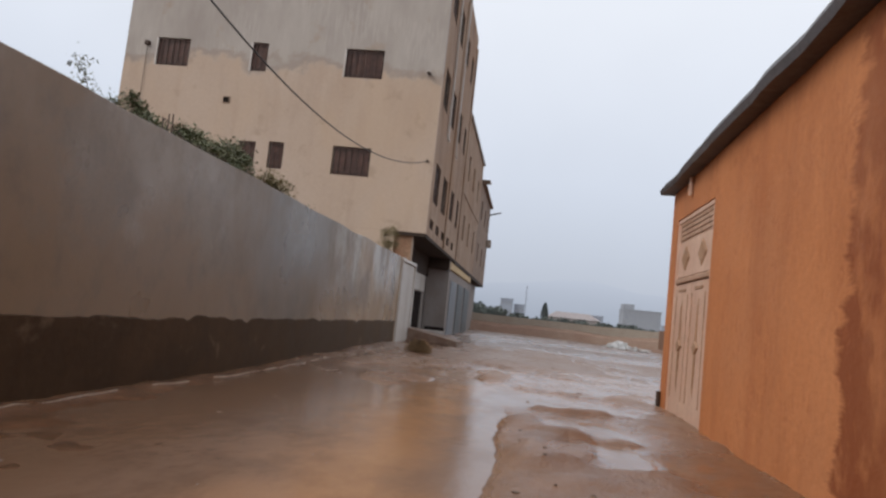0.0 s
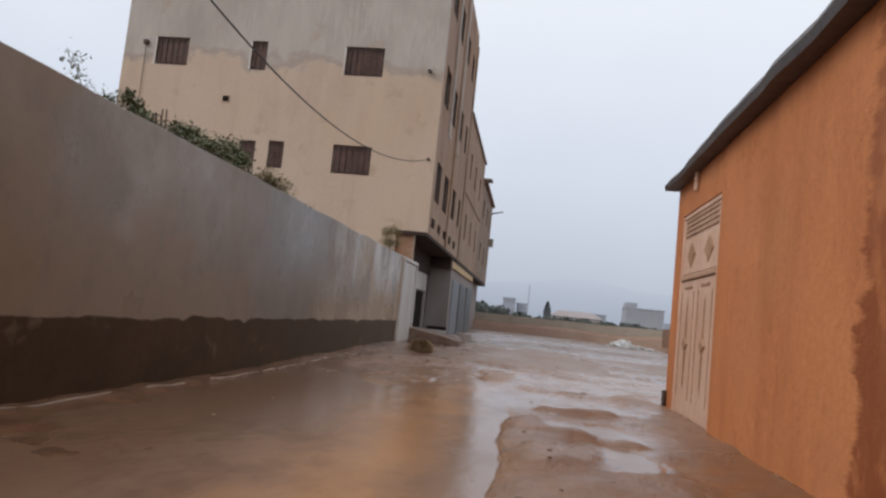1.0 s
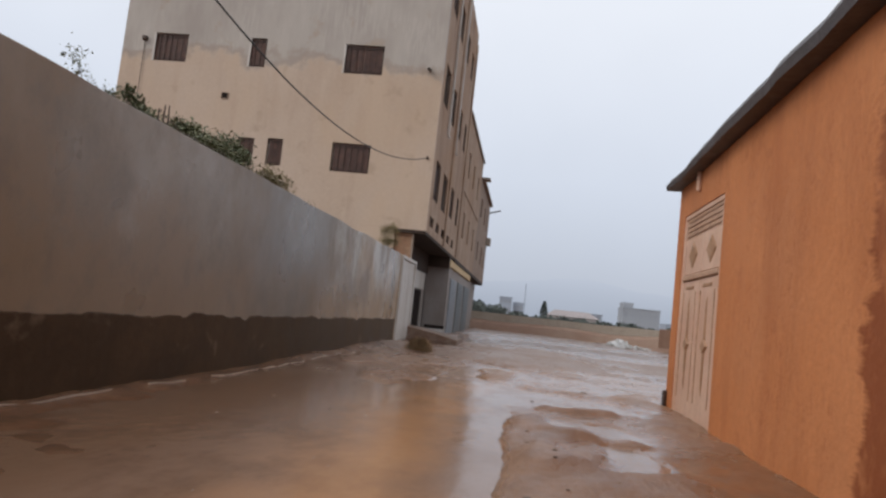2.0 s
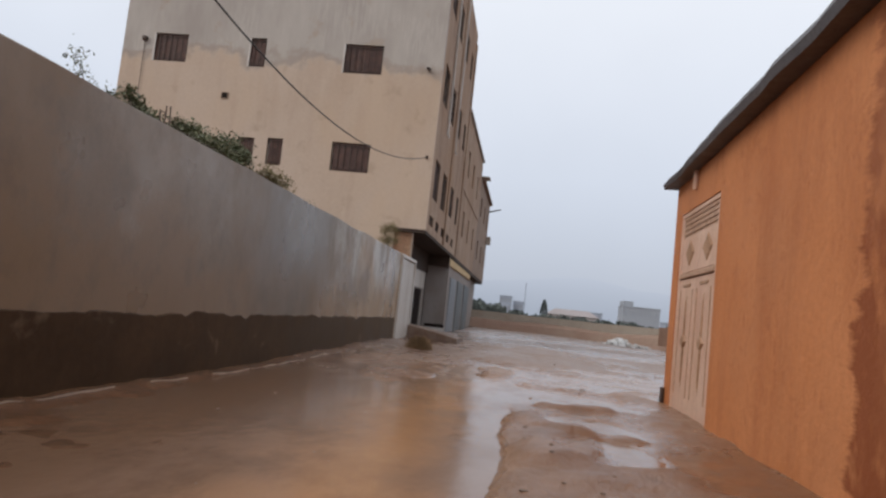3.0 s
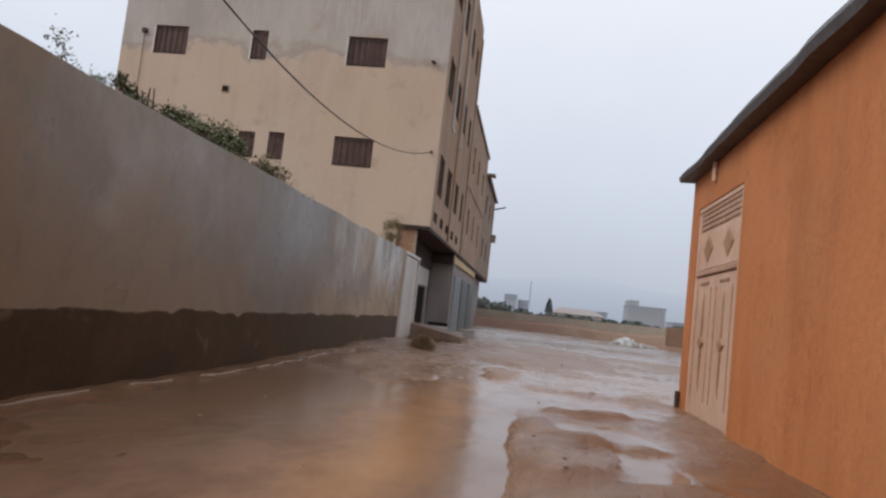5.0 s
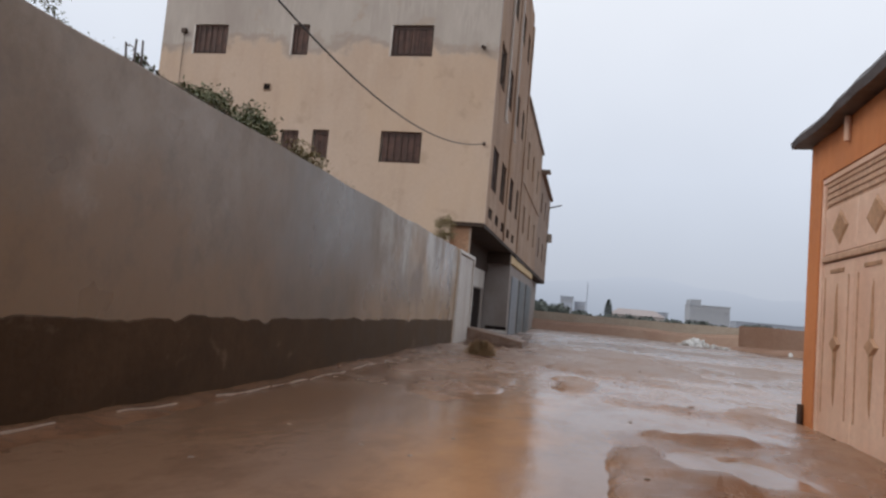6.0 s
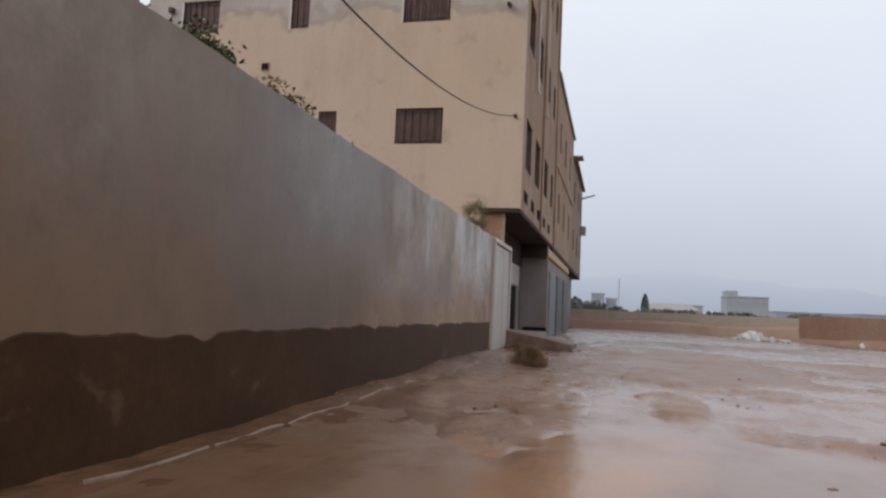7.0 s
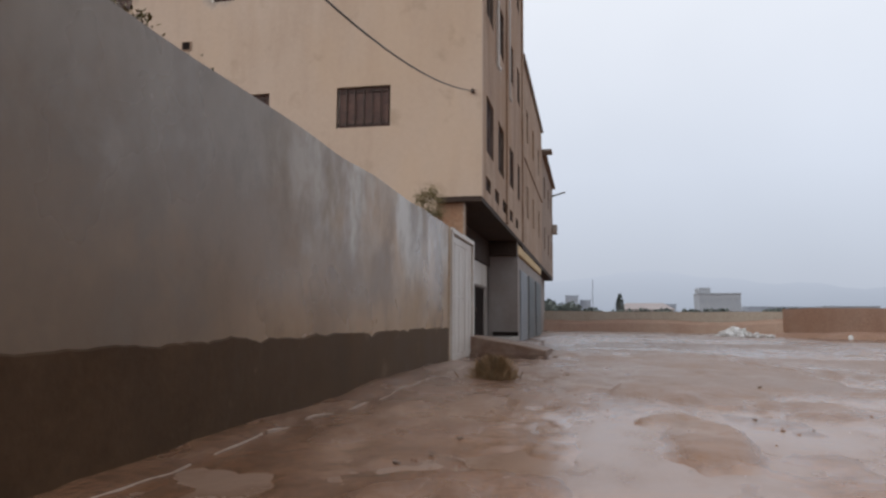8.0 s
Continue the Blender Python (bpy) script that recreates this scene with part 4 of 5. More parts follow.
tube(bm, [(-0.03, 10.15 - OC, 3.36), (-0.03, 10.15 - OC, 3.1)], 0.035, 0.035, 8)
part("vent_pipe", bm, GATE, orange, "short pale pipe under the eave")
bm = bmesh.new()
tube(bm, [(-0.04, -0.1, 0.0), (-0.04, -0.1, 0.27)], 0.035, 0.035, 10)
part("downpipe_stub", bm, IRON, orange)

gate = thing("double_gate", (OX + 0.03, GY0, 0), "salmon painted metal double gate with diamond ornaments", "gate")
GW = GY1 - GY0
part("head_rail", boxes((-0.02, 0.08, 0.01, GW - 0.01, GZ1 - 0.07, GZ1 - 0.005), bevel=0.008), GATE, gate)
for y0 in (0.01, GW - 0.09):
    part("jamb", boxes((-0.02, 0.08, y0, y0 + 0.08, -0.1, GZ1 - 0.075), bevel=0.008), GATE, gate)
part("cross_rail", boxes((-0.03, 0.07, 0.092, GW - 0.092, 1.89, 1.96), bevel=0.01), GATEMID, gate)
lv = part("louvre", boxes((0.012, 0.05, 0.092, GW - 0.092, 2.5, GZ1 - 0.075)), GATEMID, gate, "brown louvred strip")
for k in range(4):
    part("slat", boxes((-0.003, 0.011, 0.1, GW - 0.1, 2.53 + k * 0.07, 2.58 + k * 0.07), bevel=0.005), GATEMID, lv)


def diamond(cy, cz, ry, rz, x0, x1):
    bm = bmesh.new()
    ring = [(cy - ry, cz), (cy, cz - rz), (cy + ry, cz), (cy, cz + rz)]
    a = [bm.verts.new((x1, y, z)) for y, z in ring]
    b = [bm.verts.new((x0, cy + (y - cy) * 0.8, cz + (z - cz) * 0.8)) for y, z in ring]
    bm.faces.new(b)
    for j in range(4):
        bm.faces.new([a[j], a[(j + 1) % 4], b[(j + 1) % 4], b[j]])
    bmesh.ops.recalc_face_normals(bm, faces=bm.faces)
    return bm


half = (GW - 0.2) / 2
for k in range(2):
    y0 = 0.095 + k * (half + 0.01)
    up = part("upper_panel", boxes((0.0, 0.04, y0, y0 + half, 1.975, 2.495), bevel=0.006), GATE, gate)
    part("diamond", diamond(y0 + half / 2, 2.24, 0.25, 0.19, -0.016, -0.001), GATEDARK, up, "raised brown diamond")
    leaf = part("leaf", boxes((0.0, 0.045, y0, y0 + half, 0.03, 1.875), bevel=0.006), GATE, gate)
    for j, (yy, z0, z1) in enumerate(((0.14, 0.25, 1.72), (0.84, 0.25, 1.72))):
        part("moulding", boxes((-0.014, -0.001, y0 + yy, y0 + yy + 0.014, z0, z1), bevel=0.003), GATEMID, leaf)
    cy = y0 + half / 2
    part("star", diamond(cy, 1.0, 0.15, 0.1, -0.03, -0.002), GATEDARK, leaf, "brown star ornament")
    part("spear", diamond(cy, 1.0, 0.035, 0.66, -0.02, -0.003), GATEDARK, leaf)
    part("top_label_plate", boxes((-0.012, -0.001, y0 + 0.3, y0 + 0.7, 1.76, 1.8), bevel=0.003), GATEDARK, leaf)

# ---- shrubs over the wall ----


def shrub(x, y, height, spread, leaves, seed, mat, label, stems=7, low=1.6, size=0.05):
    r = random.Random(seed)
    e = thing("shrub", (x, y, 0), label, "shrub", group="shrubs behind the wall")
    bm = bmesh.new()
    tips = []
    for k in range(stems):
        a = r.uniform(0, 6.28)
        top = Vector((math.cos(a) * spread * r.uniform(0.1, 0.4), math.sin(a) * spread * r.uniform(0.3, 1.0), height * r.uniform(0.82, 1.0)))
        pts = [Vector((0, 0, 0)).lerp(top, i / 5) + Vector((r.uniform(-0.05, 0.05), r.uniform(-0.05, 0.05), 0)) * (i > 0) for i in range(6)]
        tube(bm, pts, 0.022, 0.006, 5)
        tips += pts[3:]
        for j in range(3):
            p = pts[r.choice((3, 4, 5))]
            q = p + Vector((r.uniform(-1, 1), r.uniform(-1, 1), r.uniform(0.1, 0.9))) * 0.24
            if y < 21:
                q.x = min(q.x, -3.4 - x)
            tube(bm, [p, (p + q) / 2 + Vector((0, 0, 0.02)), q], 0.007, 0.003, 4)
            tips += [q, q]
    part("stems", bm, BARK, e)
    vs, fs = [], []
    for k in range(leaves):
        c = r.choice(tips) + Vector((r.gauss(0, 0.07), r.gauss(0, 0.085), r.gauss(0, 0.075)))
        if c.z < low or (x + c.x > -3.36 and c.z < 2.76 and y < 21):
            continue
        d = Vector((r.uniform(-1, 1), r.uniform(-1, 1), r.uniform(-0.6, 0.7))).normalized()
        w = d.cross(Vector((r.uniform(-0.4, 0.4), r.uniform(-0.4, 0.4), 1))).normalized()
        up = w.cross(d) * 0.18
        s = size * r.uniform(0.5, 1.2)
        i = len(vs)
        vs += [c, c + d * s * 0.5 + w * s * 0.28 - up * s, c + d * s, c + d * s * 0.5 - w * s * 0.28 - up * s]
        fs += [(i, i + 1, i + 2), (i, i + 2, i + 3)]
    me = bpy.data.meshes.new("foliage")
    me.from_pydata([tuple(v) for v in vs], [], fs)
    me.materials.append(mat)
    o = new("foliage", me)
    o.parent = e
    o["kind"] = "stuff"
    return e


shrub(-6.3, 11.8, 4.35, 0.55, 7500, 1, LEAF, "tall leafy green shrub rising over the wall top", low=2.4, size=0.085, stems=9)
shrub(-4.8, 10.35, 3.5, 0.5, 6500, 2, LEAF, "green shrub with arching shoots behind the wall", low=2.2, size=0.075)
shrub(-4.25, 10.8, 3.48, 0.5, 6500, 3, LEAF, "dense green shrub leaning behind the wall", low=2.2, size=0.075)
shrub(-3.72, 8.75, 2.82, 0.7, 8000, 8, LEAF, "low green shrub spreading along the wall top", size=0.06, stems=10)
shrub(-4.05, 11.5, 3.2, 0.6, 7000, 4, DRYLEAF, "dry olive-brown shrub behind the wall", low=2.0, size=0.065)
shrub(-5.2, 8.6, 3.62, 0.17, 3000, 5, LEAF, "slender grey-green tree top showing above the wall", low=2.8, stems=6, size=0.055)
shrub(-3.55, 12.45, 2.7, 0.14, 1500, 6, LEAF, "small sprig showing above the wall", stems=4, size=0.05)
shrub(-3.8, 12.05, 2.98, 0.4, 4200, 9, DRYLEAF, "dry brown shrub leaning on the wall top", low=2.0, size=0.06)
shrub(-3.95, 22.9, 3.75, 0.5, 7500, 7, DRYLEAF, "yellow-green shrub beside the brick pier")

# barbed wire and pickets on the wall top
bw = thing("barbed_wire", (-3.22, 7.1, 2.66), "rusty barbed wire strung from iron pickets on the wall top", "barbed wire")
for y, lean, top in ((-0.09, -0.015, 0.17), (0.0, 0.01, 0.24), (0.1, -0.012, 0.26)):
    bm = bmesh.new()
    tube(bm, [(0, y, -0.03), (0.004, y + lean * 0.5, top * 0.5), (0, y + lean, top)], 0.009, 0.008, 6)
    part("picket", bm, IRON, bw)
run_pts = [Vector(p) for p in ((0, -0.105, 0.155), (0.01, -0.04, 0.16), (0.01, 0.005, 0.13), (0, 0.09, 0.11), (0.01, 0.22, 0.09), (0.0, 0.36, 0.062), (0.01, 0.56, 0.058), (0, 0.8, 0.07), (0, 1.05, 0.06), (0, 1.35, 0.09), (0, 1.6, 0.05))]
bm = bmesh.new()
tube(bm, run_pts, 0.0035, 0.0035, 5)
part("wire", bm, IRON, bw)
r = random.Random(51)
for a, b in zip(run_pts, run_pts[1:]):
    for k in range(max(1, round((b - a).length / 0.09))):
        c = a.lerp(b, (k + 0.5) / max(1, round((b - a).length / 0.09)))
        bm = bmesh.new()
        for q in range(2):
            d = Vector((r.uniform(-1, 1), r.uniform(-0.4, 0.4), r.uniform(-1, 1))).normalized() * 0.016
            tube(bm, [c - d, c, c + d], 0.0028, 0.0028, 4)
        part("barb", bm, IRON, bw)

# dry tuft at the lane side
tuft = thing("dry_tuft", (-1.8, 17.7, ground_at(-1.8, 17.7)), "low tuft of dry brown weeds on the mud", "weeds")
r = random.Random(8)
vs, fs = [], []
for k in range(3200):
    a, d = r.uniform(0, 6.28), abs(r.gauss(0, 0.11))
    base = Vector((math.cos(a) * d * 1.2, math.sin(a) * d, -0.01))
    lean = Vector((math.cos(a + r.uniform(-2, 2)), math.sin(a + r.uniform(-2, 2)), 0)) * r.uniform(0.04, 0.15)
    hgt = r.uniform(0.1, 0.39) * max(0.4, 1 - d * 1.6)
    w = Vector((r.uniform(-1, 1), r.uniform(-1, 1), 0)).normalized() * 0.007
    i = len(vs)
    vs += [base - w, base + w, base + lean * 0.5 + Vector((0, 0, hgt * 0.6)) + w * 0.7, base + lean + Vector((0, 0, hgt))]
    fs += [(i, i + 1, i + 2), (i, i + 2, i + 3)]
me = bpy.data.meshes.new("grass")
me.from_pydata([tuple(v) for v in vs], [], fs)
me.materials.append(DRYGRASS)
o = new("grass", me)
o.parent = tuft
o["kind"] = "stuff"

# broken concrete edging beside the wall foot
r = random.Random(12)
edge_x = lambda y: -2.95 + 0.022 * (y - 6) + 0.018 * max(y - 12.5, 0) + 0.02 * math.sin(y * 0.9)
y = 3.4
while y < 20.4:
    ln = r.uniform(0.5, 1.3)
    e = thing("edging", (edge_x(y), y, 0), "broken thin concrete edging half sunk in mud", "kerb", group="edging along the wall")
    bm = bmesh.new()
    prev = None
    for i in range(7):
        yy = ln * i / 6
        xx = edge_x(y + yy) - edge_x(y) + 0.012 * noise.noise((1, (y + yy) * 3, 0))
        zt = max(ground_at(edge_x(y) + xx, y + yy), 0.0) + 0.014 + 0.026 * noise.noise((2, (y + yy) * 2.3, 0))
        cur = [bm.verts.new(c) for c in ((xx + 0.012, yy, -0.1), (xx + 0.01, yy, zt - 0.01), (xx + 0.003, yy, zt - 0.005), (xx - 0.005, yy, zt - 0.01), (xx - 0.008, yy, -0.1))]
        if prev:
            for j in range(4):
                bm.faces.new([prev[j], cur[j], cur[j + 1], prev[j + 1]])
        else:
            bm.faces.new(cur)
        prev = cur
    bm.faces.new(prev[::-1])
    bmesh.ops.recalc_face_normals(bm, faces=bm.faces)
    part("strip", bm, EDGING, e)
    y += ln + r.choice((0.0, 0.08, 0.25, 0.6))

# loose stones and mud clods in the lane
r = random.Random(21)
stone_meshes = []
for k in range(6):
    me = bpy.data.meshes.new("stone")
    bm = stone_bm(r, 1.0)
    bm.to_mesh(me)
    bm.free()
    me.materials.append(GREYSTONE)
    stone_meshes.append(me)
for k in range(150):
    yy = 3.2 + 22 * r.random() ** 1.3
    xx = r.uniform(-2.4, 2.4 if yy < 12 else 6)
    s = r.choice((0.01, 0.012, 0.015, 0.018, 0.026)) * (1.15 if yy > 10 else 1)
    o = new("stone", r.choice(stone_meshes))
    o.location = (xx, yy, max(ground_at(xx, yy), -0.01) + s * 0.2)
    o.rotation_euler = (0, 0, r.uniform(0, 6.28))
    o.scale = (s * r.uniform(0.8, 1.5), s, s * 0.8)
    tagged(o, "small muddy stone lying in the wet lane", "stone", "stones in the lane")

# mud clods and grit round the puddle rims
r = random.Random(77)
vs, fs = [], []
spots = []
for k in range(2600):
    yy = 6.0 + 20 * r.random() ** 1.4
    spots.append((r.uniform(-1.6, 2.3 if yy < 11.5 else 2.5 + (yy - 11.5) * 0.5), yy))
heights = ground_height(np.array([p[0] for p in spots]), np.array([p[1] for p in spots]))
for (xx, yy), z in zip(spots, heights.tolist()):
    if not -0.014 < z < 0.03 or noise.noise((xx * 0.9, yy * 0.6, 4)) < 0.05:
        continue
    s_ = 0.0035 + 0.0105 * r.random() ** 1.8
    i = len(vs)
    turn = r.uniform(0, 6.28)
    for k in range(6):
        a = turn + k * 1.047
        q = s_ * r.uniform(0.7, 1.3)
        vs.append((xx + math.cos(a) * q * 1.5, yy + math.sin(a) * q, max(z, -0.004) - 0.004))
    for k in range(6):
        a = turn + k * 1.047
        q = s_ * r.uniform(0.3, 0.7)
        vs.append((xx + math.cos(a) * q * 1.4, yy + math.sin(a) * q, max(z, -0.004) + s_ * r.uniform(0.4, 0.8)))
    fs += [(i + k, i + (k + 1) % 6, i + 6 + (k + 1) % 6, i + 6 + k) for k in range(6)] + [tuple(range(i + 6, i + 12))]
me = bpy.data.meshes.new("clods")
me.from_pydata(vs, [], fs)
me.materials.append(MUD)
tagged(new("clods", me), "small mud clods and grit round the puddles", "mud", kind="stuff")

# ---- far edge of the field ----


def field_wall(name, pts, height, foot, mat, footmat, label):
    e = thing(name, (*pts[0], 0), label, "wall", kind="structure")
    o = Vector((*pts[0], 0))
    for bmname, z0, hgt, thick, m in (("wall_face", -0.3, height, 0.2, mat), ("earth_bank", -0.3, foot, 1.0, footmat)):
        bm = bmesh.new()
        prev = None
        for a, b in zip(pts, pts[1:]):
            steps = int((Vector(b) - Vector(a)).length / 0.8)
            d = (Vector(b) - Vector(a)).normalized()
            nrm = Vector((d.y, -d.x))
            for i in range(steps + 1):
                p = Vector(a).lerp(Vector(b), i / steps)
                z = hgt + 0.06 * noise.noise((p.x * 0.4, p.y * 0.4, hgt)) + (0.25 * noise.noise((p.x * 0.25, p.y * 0.3, 9)) if thick > 0.5 else 0)
                q = p + nrm * (thick if thick > 0.5 else 0.0)
                cur = [bm.verts.new(Vector(c) - o) for c in ((q.x, q.y, z0), ((p.x + q.x) / 2, (p.y + q.y) / 2, z * (0.75 if thick > 0.5 else 1.0)), (p.x, p.y, z), (p.x - nrm.x * 0.2, p.y - nrm.y * 0.2, z), (p.x - nrm.x * 0.2, p.y - nrm.y * 0.2, z0))]
                if prev:
                    for j in range(4):
                        bm.faces.new([prev[j], cur[j], cur[j + 1], prev[j + 1]])
                prev = cur
        bmesh.ops.recalc_face_normals(bm, faces=bm.faces)
        part(bmname, bm, m, e)
    return e


field_wall("wall_field", [(-40.0, 60.0), (-12.0, 57.5), (10.5, 55.0), (26.0, 53.5)], 1.42, 0.82, FIELDWALL, FIELDBASE, "long low tan field wall above a red earth bank")
field_wall("wall_field_red", [(9.8, 48.6), (12.4, 45.2), (18.0, 42.0), (34.0, 37.0), (80.0, 28.0)], 1.5, 0.35, REDWALL, REDWALL, "low red-brown field wall")

heap = thing("rubble_heap", (7.2, 47.0, ground_at(7.2, 47.0)), "low heap of white gypsum rubble on wet ground", "rubble")
bm = bmesh.new()
bmesh.ops.create_icosphere(bm, subdivisions=4, radius=1.0)
for v in bm.verts:
    k = 1 + 0.35 * noise.noise(v.co * 1.7) + 0.18 * noise.noise(v.co * 5.0)
    v.co = Vector((v.co.x * (0.72 - 0.3 * max(v.co.z, 0)) * k - 0.25, v.co.y * 0.7 * k, max(v.co.z, -0.2) * 0.5 * k))
part("mound", bm, WHITESTONE, heap, "pale gypsum mound")
r = random.Random(33)
heap_meshes = []
for k in range(5):
    me = bpy.data.meshes.new("lump")
    bm = stone_bm(r, 1.0, 0.75)
    bm.to_mesh(me)
    bm.free()
    me.materials.append(WHITESTONE)
    heap_meshes.append(me)
for k in range(120):
    a, d = r.uniform(0, 6.28), abs(r.gauss(0, 0.5))
    hx, hy = math.cos(a) * d * 1.7 + 0.25, math.sin(a) * d * 1.0 - 0.2
    hz = max(0.0, 0.42 - 0.45 * d) * r.uniform(0.2, 1.0) * (1.0 if hx < 0.3 else 0.6)
    s = r.uniform(0.04, 0.13)
    o = new("lump", r.choice(heap_meshes))
    o.parent = heap
    o.location = (hx, hy, hz + s * 0.3)
    o.rotation_euler = (r.uniform(-0.5, 0.5), r.uniform(-0.5, 0.5), r.uniform(0, 6.28))
    o.scale = (s * 1.3, s, s)


o = new("stone", heap_meshes[1])
o.location, o.scale, o.rotation_euler = (11.7, 44.4, ground_at(11.7, 44.4) + 0.08), (0.16, 0.13, 0.2), (0, 0, 0.7)
tagged(o, "pale stone lying at the foot of the red field wall", "stone")


def far_trees(name, x0, x1, y0, y1, count, h0, h1, seed):
    r = random.Random(seed)
    vs, fs = [], []
    for k in range(count):
        cx, cy, hh = r.uniform(x0, x1), r.uniform(y0, y1), r.uniform(h0, h1)
        for j in range(170):
            a, u, v = r.uniform(0, 6.28), r.random() ** 0.5, r.random()
            rad = hh * 0.55 * u * (0.45 + math.sin(3.1 * v) * 0.6)
            c = Vector((cx + math.cos(a) * rad * r.uniform(0.8, 1.4), cy + math.sin(a) * rad, hh * (0.1 + 0.9 * v) + r.gauss(0, 0.1)))
            d = Vector((r.gauss(0, 1), r.gauss(0, 1), r.gauss(0, 1))).normalized()
            w = d.orthogonal().normalized()
            s = r.uniform(0.12, 0.3)
            i = len(vs)
            vs += [c - d * s, c + w * s * 0.7, c + d * s, c - w * s * 0.7]
            fs += [(i, i + 1, i + 2), (i, i + 2, i + 3)]
    me = bpy.data.meshes.new(name)
    me.from_pydata([tuple(v) for v in vs], [], fs)
    me.materials.append(FARLEAF)
    o = new(name, me)
    return tagged(o, "hazy dull-green bushes beyond the field wall", "bushes", kind="stuff")


far_trees("far_bushes", -14, -1.5, 74, 86, 46, 1.7, 2.8, 41)
far_trees("far_bushes", -3, 30, 86, 100, 90, 1.3, 2.2, 42)
far_trees("far_bushes", 28, 70, 90, 110, 36, 1.4, 2.1, 43)

cy_ = thing("cypress", (3.5, 100, 0), "slim dark hazy cypress beyond the wall", "tree")
bm = bmesh.new()
tube(bm, [(0, 0, 0), (0, 0, 3.5)], 0.12, 0.03, 6)
part("trunk", bm, BARK, cy_)
r = random.Random(44)
vs, fs = [], []
for k in range(900):
    v = r.random()
    rad = 0.55 * math.sin(3.0 * (0.08 + 0.92 * v)) ** 0.7 * r.random() ** 0.4
    a = r.uniform(0, 6.28)
    c = Vector((math.cos(a) * rad, math.sin(a) * rad, 0.4 + 3.7 * v))
    d = Vector((r.gauss(0, 0.4), r.gauss(0, 0.4), 1)).normalized()
    w = d.orthogonal().normalized()
    s = r.uniform(0.08, 0.2)
    i = len(vs)
    vs += [c - d * s, c + w * s * 0.4, c + d * s, c - w * s * 0.4]
    fs += [(i, i + 1, i + 2), (i, i + 2, i + 3)]
me = bpy.data.meshes.new("crown")
me.from_pydata([tuple(v) for v in vs], [], fs)
me.materials.append(FARLEAF)
o = new("crown", me)
o.parent = cy_


def far_house(x0, x1, y0, depth, h, mat, label, cols, storeys, tower=None, roof=None):
    e = thing("far_house", ((x0 + x1) / 2, y0, 0), label, "house", group="houses beyond the field")
    w = (x1 - x0) / 2
    holes = []
    for s in range(storeys):
        for k in range(cols):
            u = -w + (k + 0.5) * 2 * w / cols
            z = h * (s + 0.35) / storeys
            holes.append((u - 0.45, u + 0.45, z, z + min(1.2, h / storeys * 0.42)))
    fr = lambda u, d, z: (u, d, z)
    part("wall", wall_sheet(-w, w, -0.5, h, holes, fr, 0.25), mat, e)
    part("wall", boxes((-w, -w + 0.25, 0.254, depth, -0.5, h), (w - 0.25, w, 0.254, depth, -0.5, h), (-w + 0.254, w - 0.254, depth - 0.25, depth, -0.5, h)), mat, e)
    if roof:
        bm = bmesh.new()
        foot = [bm.verts.new(c) for c in ((-w - 0.4, -0.4, h), (w + 0.4, -0.4, h), (w + 0.4, depth + 0.4, h), (-w - 0.4, depth + 0.4, h))]
        a, b = bm.verts.new((-w + 2.2, depth / 2, h + 1.7)), bm.verts.new((w - 2.2, depth / 2, h + 1.7))
        for f in ((foot[0], foot[1], b, a), (foot[2], foot[3], a, b), (foot[1], foot[2], b), (foot[3], foot[0], a), foot[::-1]):
            bm.faces.new(f)
        part("roof", bm, roof, e, "red hipped roof with haze in its colour")
    else:
        part("roof", boxes((-w - 0.15, w + 0.15, -0.15, depth + 0.15, h + 0.004, h + 0.3)), mat, e)
    for u0, u1, z0, z1 in holes:
        win = part("window", boxes((u0, u1, 0.12, 0.18, z0, z1)), FARWIN, e)
    if tower:
        part("stair_tower", boxes((tower[0], tower[1], 0.5, depth - 1, h + 0.31, h + tower[2])), mat, e)
    return e


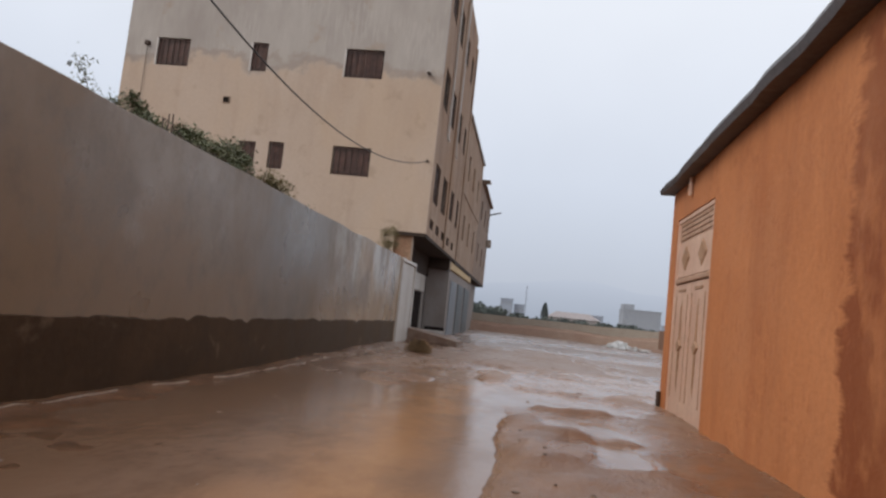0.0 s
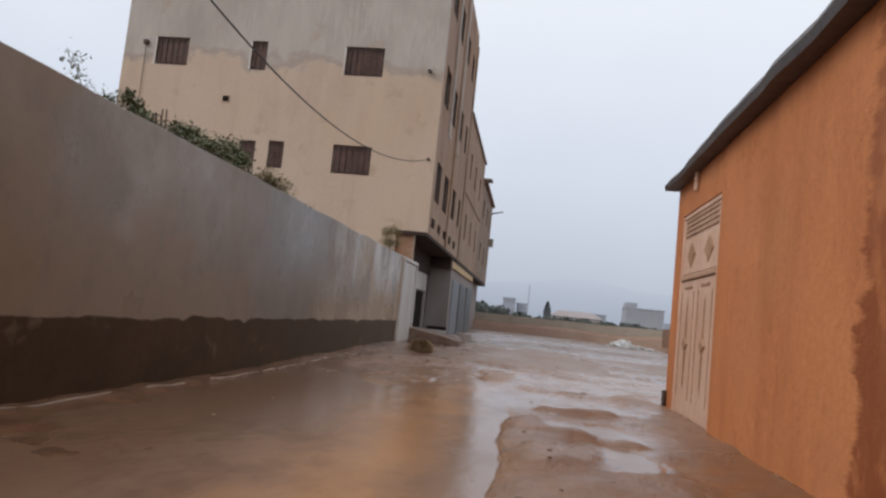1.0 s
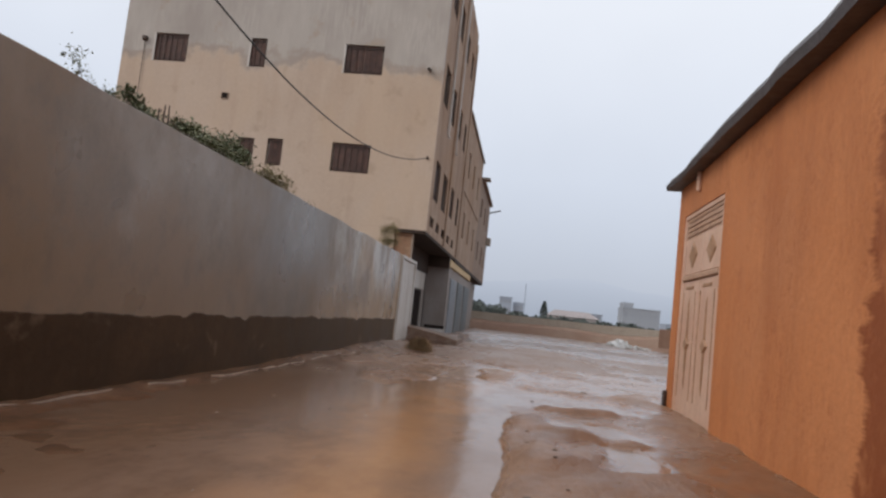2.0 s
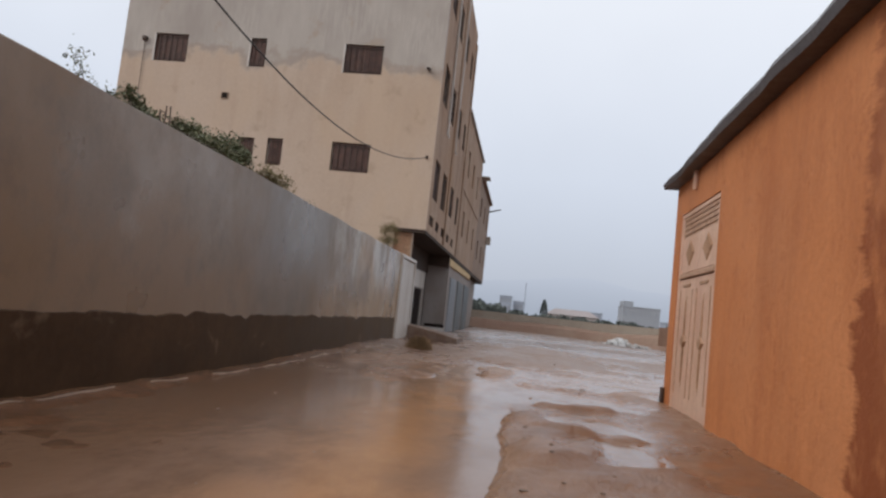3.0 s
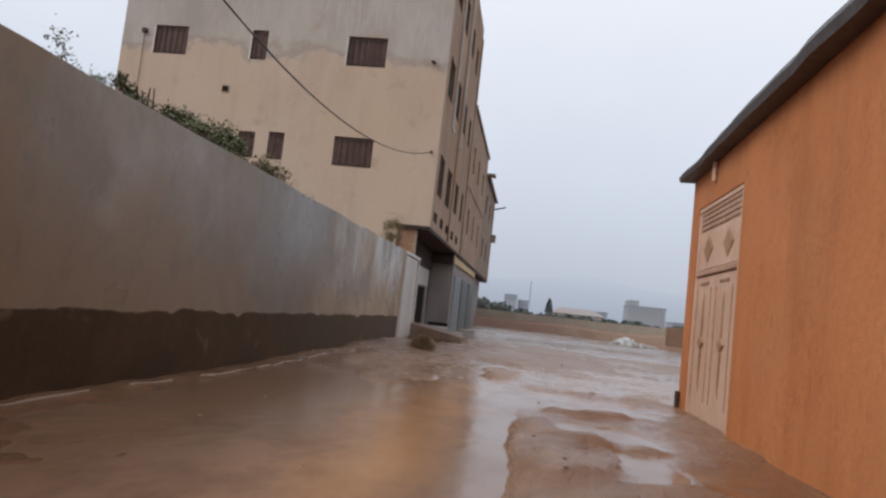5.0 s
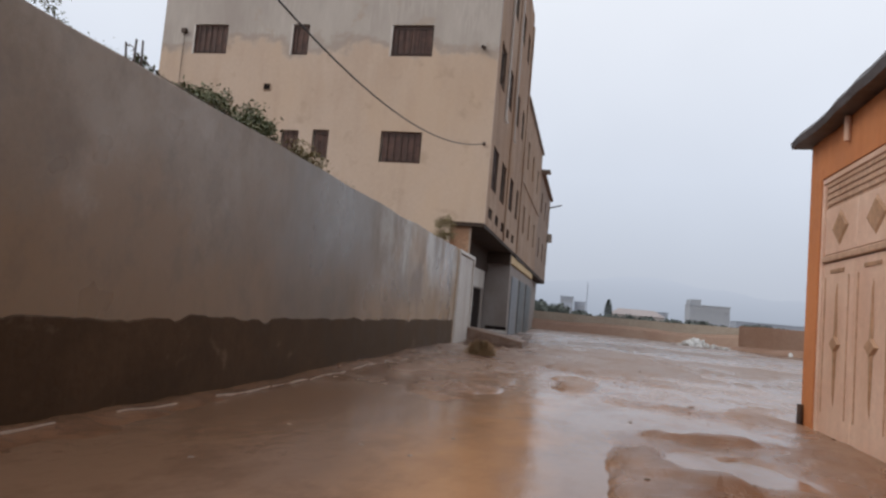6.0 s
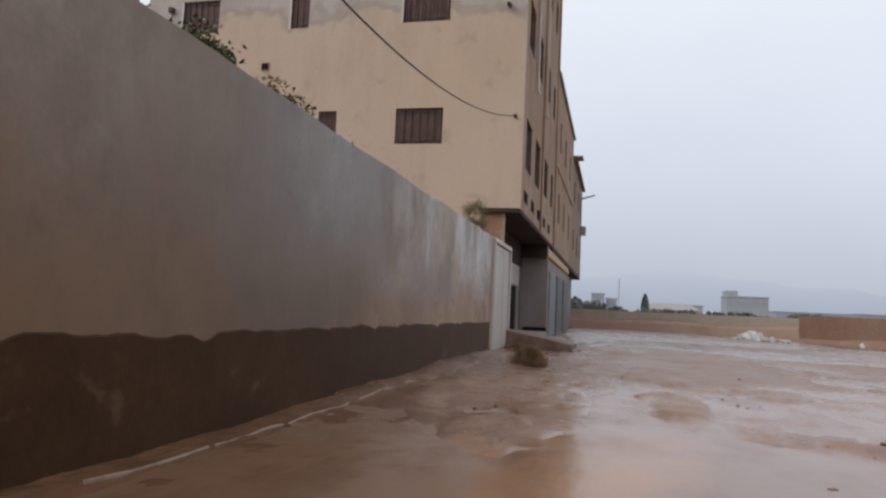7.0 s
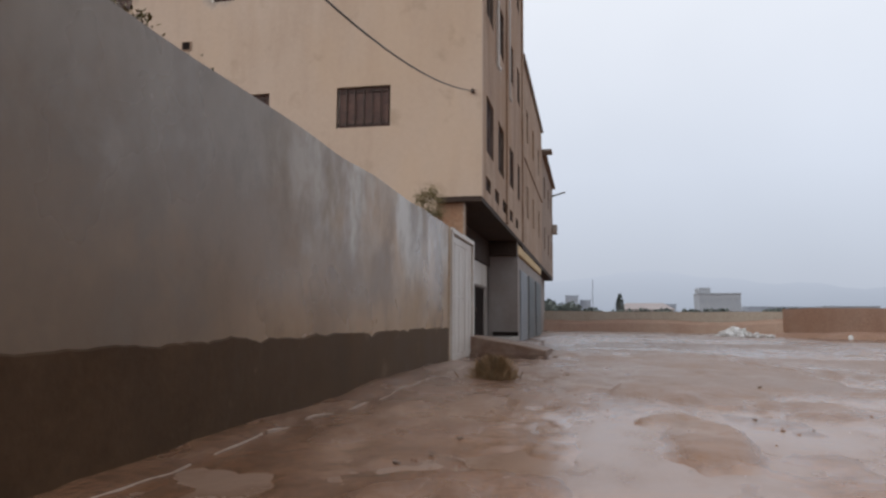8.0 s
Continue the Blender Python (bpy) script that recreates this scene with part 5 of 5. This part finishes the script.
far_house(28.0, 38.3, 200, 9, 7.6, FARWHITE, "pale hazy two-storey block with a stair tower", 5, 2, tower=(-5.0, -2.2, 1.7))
far_house(7.2, 21.0, 195, 8, 3.5, FARWARM, "long low hazy house with a red roof", 6, 1, roof=FARRED)
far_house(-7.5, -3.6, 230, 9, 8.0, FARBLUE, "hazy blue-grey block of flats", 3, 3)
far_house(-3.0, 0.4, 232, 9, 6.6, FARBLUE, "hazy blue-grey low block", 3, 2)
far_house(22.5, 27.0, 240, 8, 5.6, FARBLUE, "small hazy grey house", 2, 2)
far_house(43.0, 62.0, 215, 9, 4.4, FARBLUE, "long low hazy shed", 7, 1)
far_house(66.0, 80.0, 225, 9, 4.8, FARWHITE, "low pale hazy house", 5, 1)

pole = thing("utility_pole", (0.7, 190, 0), "thin hazy utility pole beyond the field", "pole")
bm = bmesh.new()
tube(bm, [(0, 0, 0), (0, 0, 10.8)], 0.16, 0.1, 8)
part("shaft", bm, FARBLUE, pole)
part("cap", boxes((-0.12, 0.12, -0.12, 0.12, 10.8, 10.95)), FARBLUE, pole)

# mountains
bm = bmesh.new()
prev = None
for i in range(161):
    x = -2400 + 30 * i
    z = 106 + 26 * noise.noise((x * 0.0017, 0.3, 0)) + 14 * noise.noise((x * 0.007, 2.3, 0)) + 5 * noise.noise((x * 0.03, 1, 0)) + 18 * math.exp(-((x - 120) / 200) ** 2)
    cur = [bm.verts.new((x, 2000, -20)), bm.verts.new((x, 2100, z * 0.6)), bm.verts.new((x, 2300, z * 1.12))]
    if prev:
        for j in range(2):
            bm.faces.new([prev[j], cur[j], cur[j + 1], prev[j + 1]])
    prev = cur
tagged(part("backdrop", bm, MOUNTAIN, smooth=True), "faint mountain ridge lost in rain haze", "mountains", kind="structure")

# ---- overhead cable ----
cable = thing("overhead_cable", (-3.14, 23.93, 6.33), "black overhead cable sagging to the building front", "cable")
bm = bmesh.new()
pts = []
for i in range(41):
    u = i / 40
    pts.append(Vector((-1.72 * u, -23.3 * u, 1.48 * u - 4 * 2.11 * u * (1 - u))))
tube(bm, pts, 0.015, 0.015, 6)
part("wire", bm, RUBBER, cable)
part("wall_hook", boxes((-0.04, 0.04, -0.02, 0.05, -0.05, 0.05), bevel=0.008), IRON, cable)

# ---- unseen wall added behind the camera, cuts sky light on the near lane ----
tagged(part("wall_back_unseen", boxes((-3.1, 2.9, -6.4, -6.0, -0.3, 6.5)), CEMENT), "unseen plain wall added behind to dim the near lane", "wall", kind="structure")
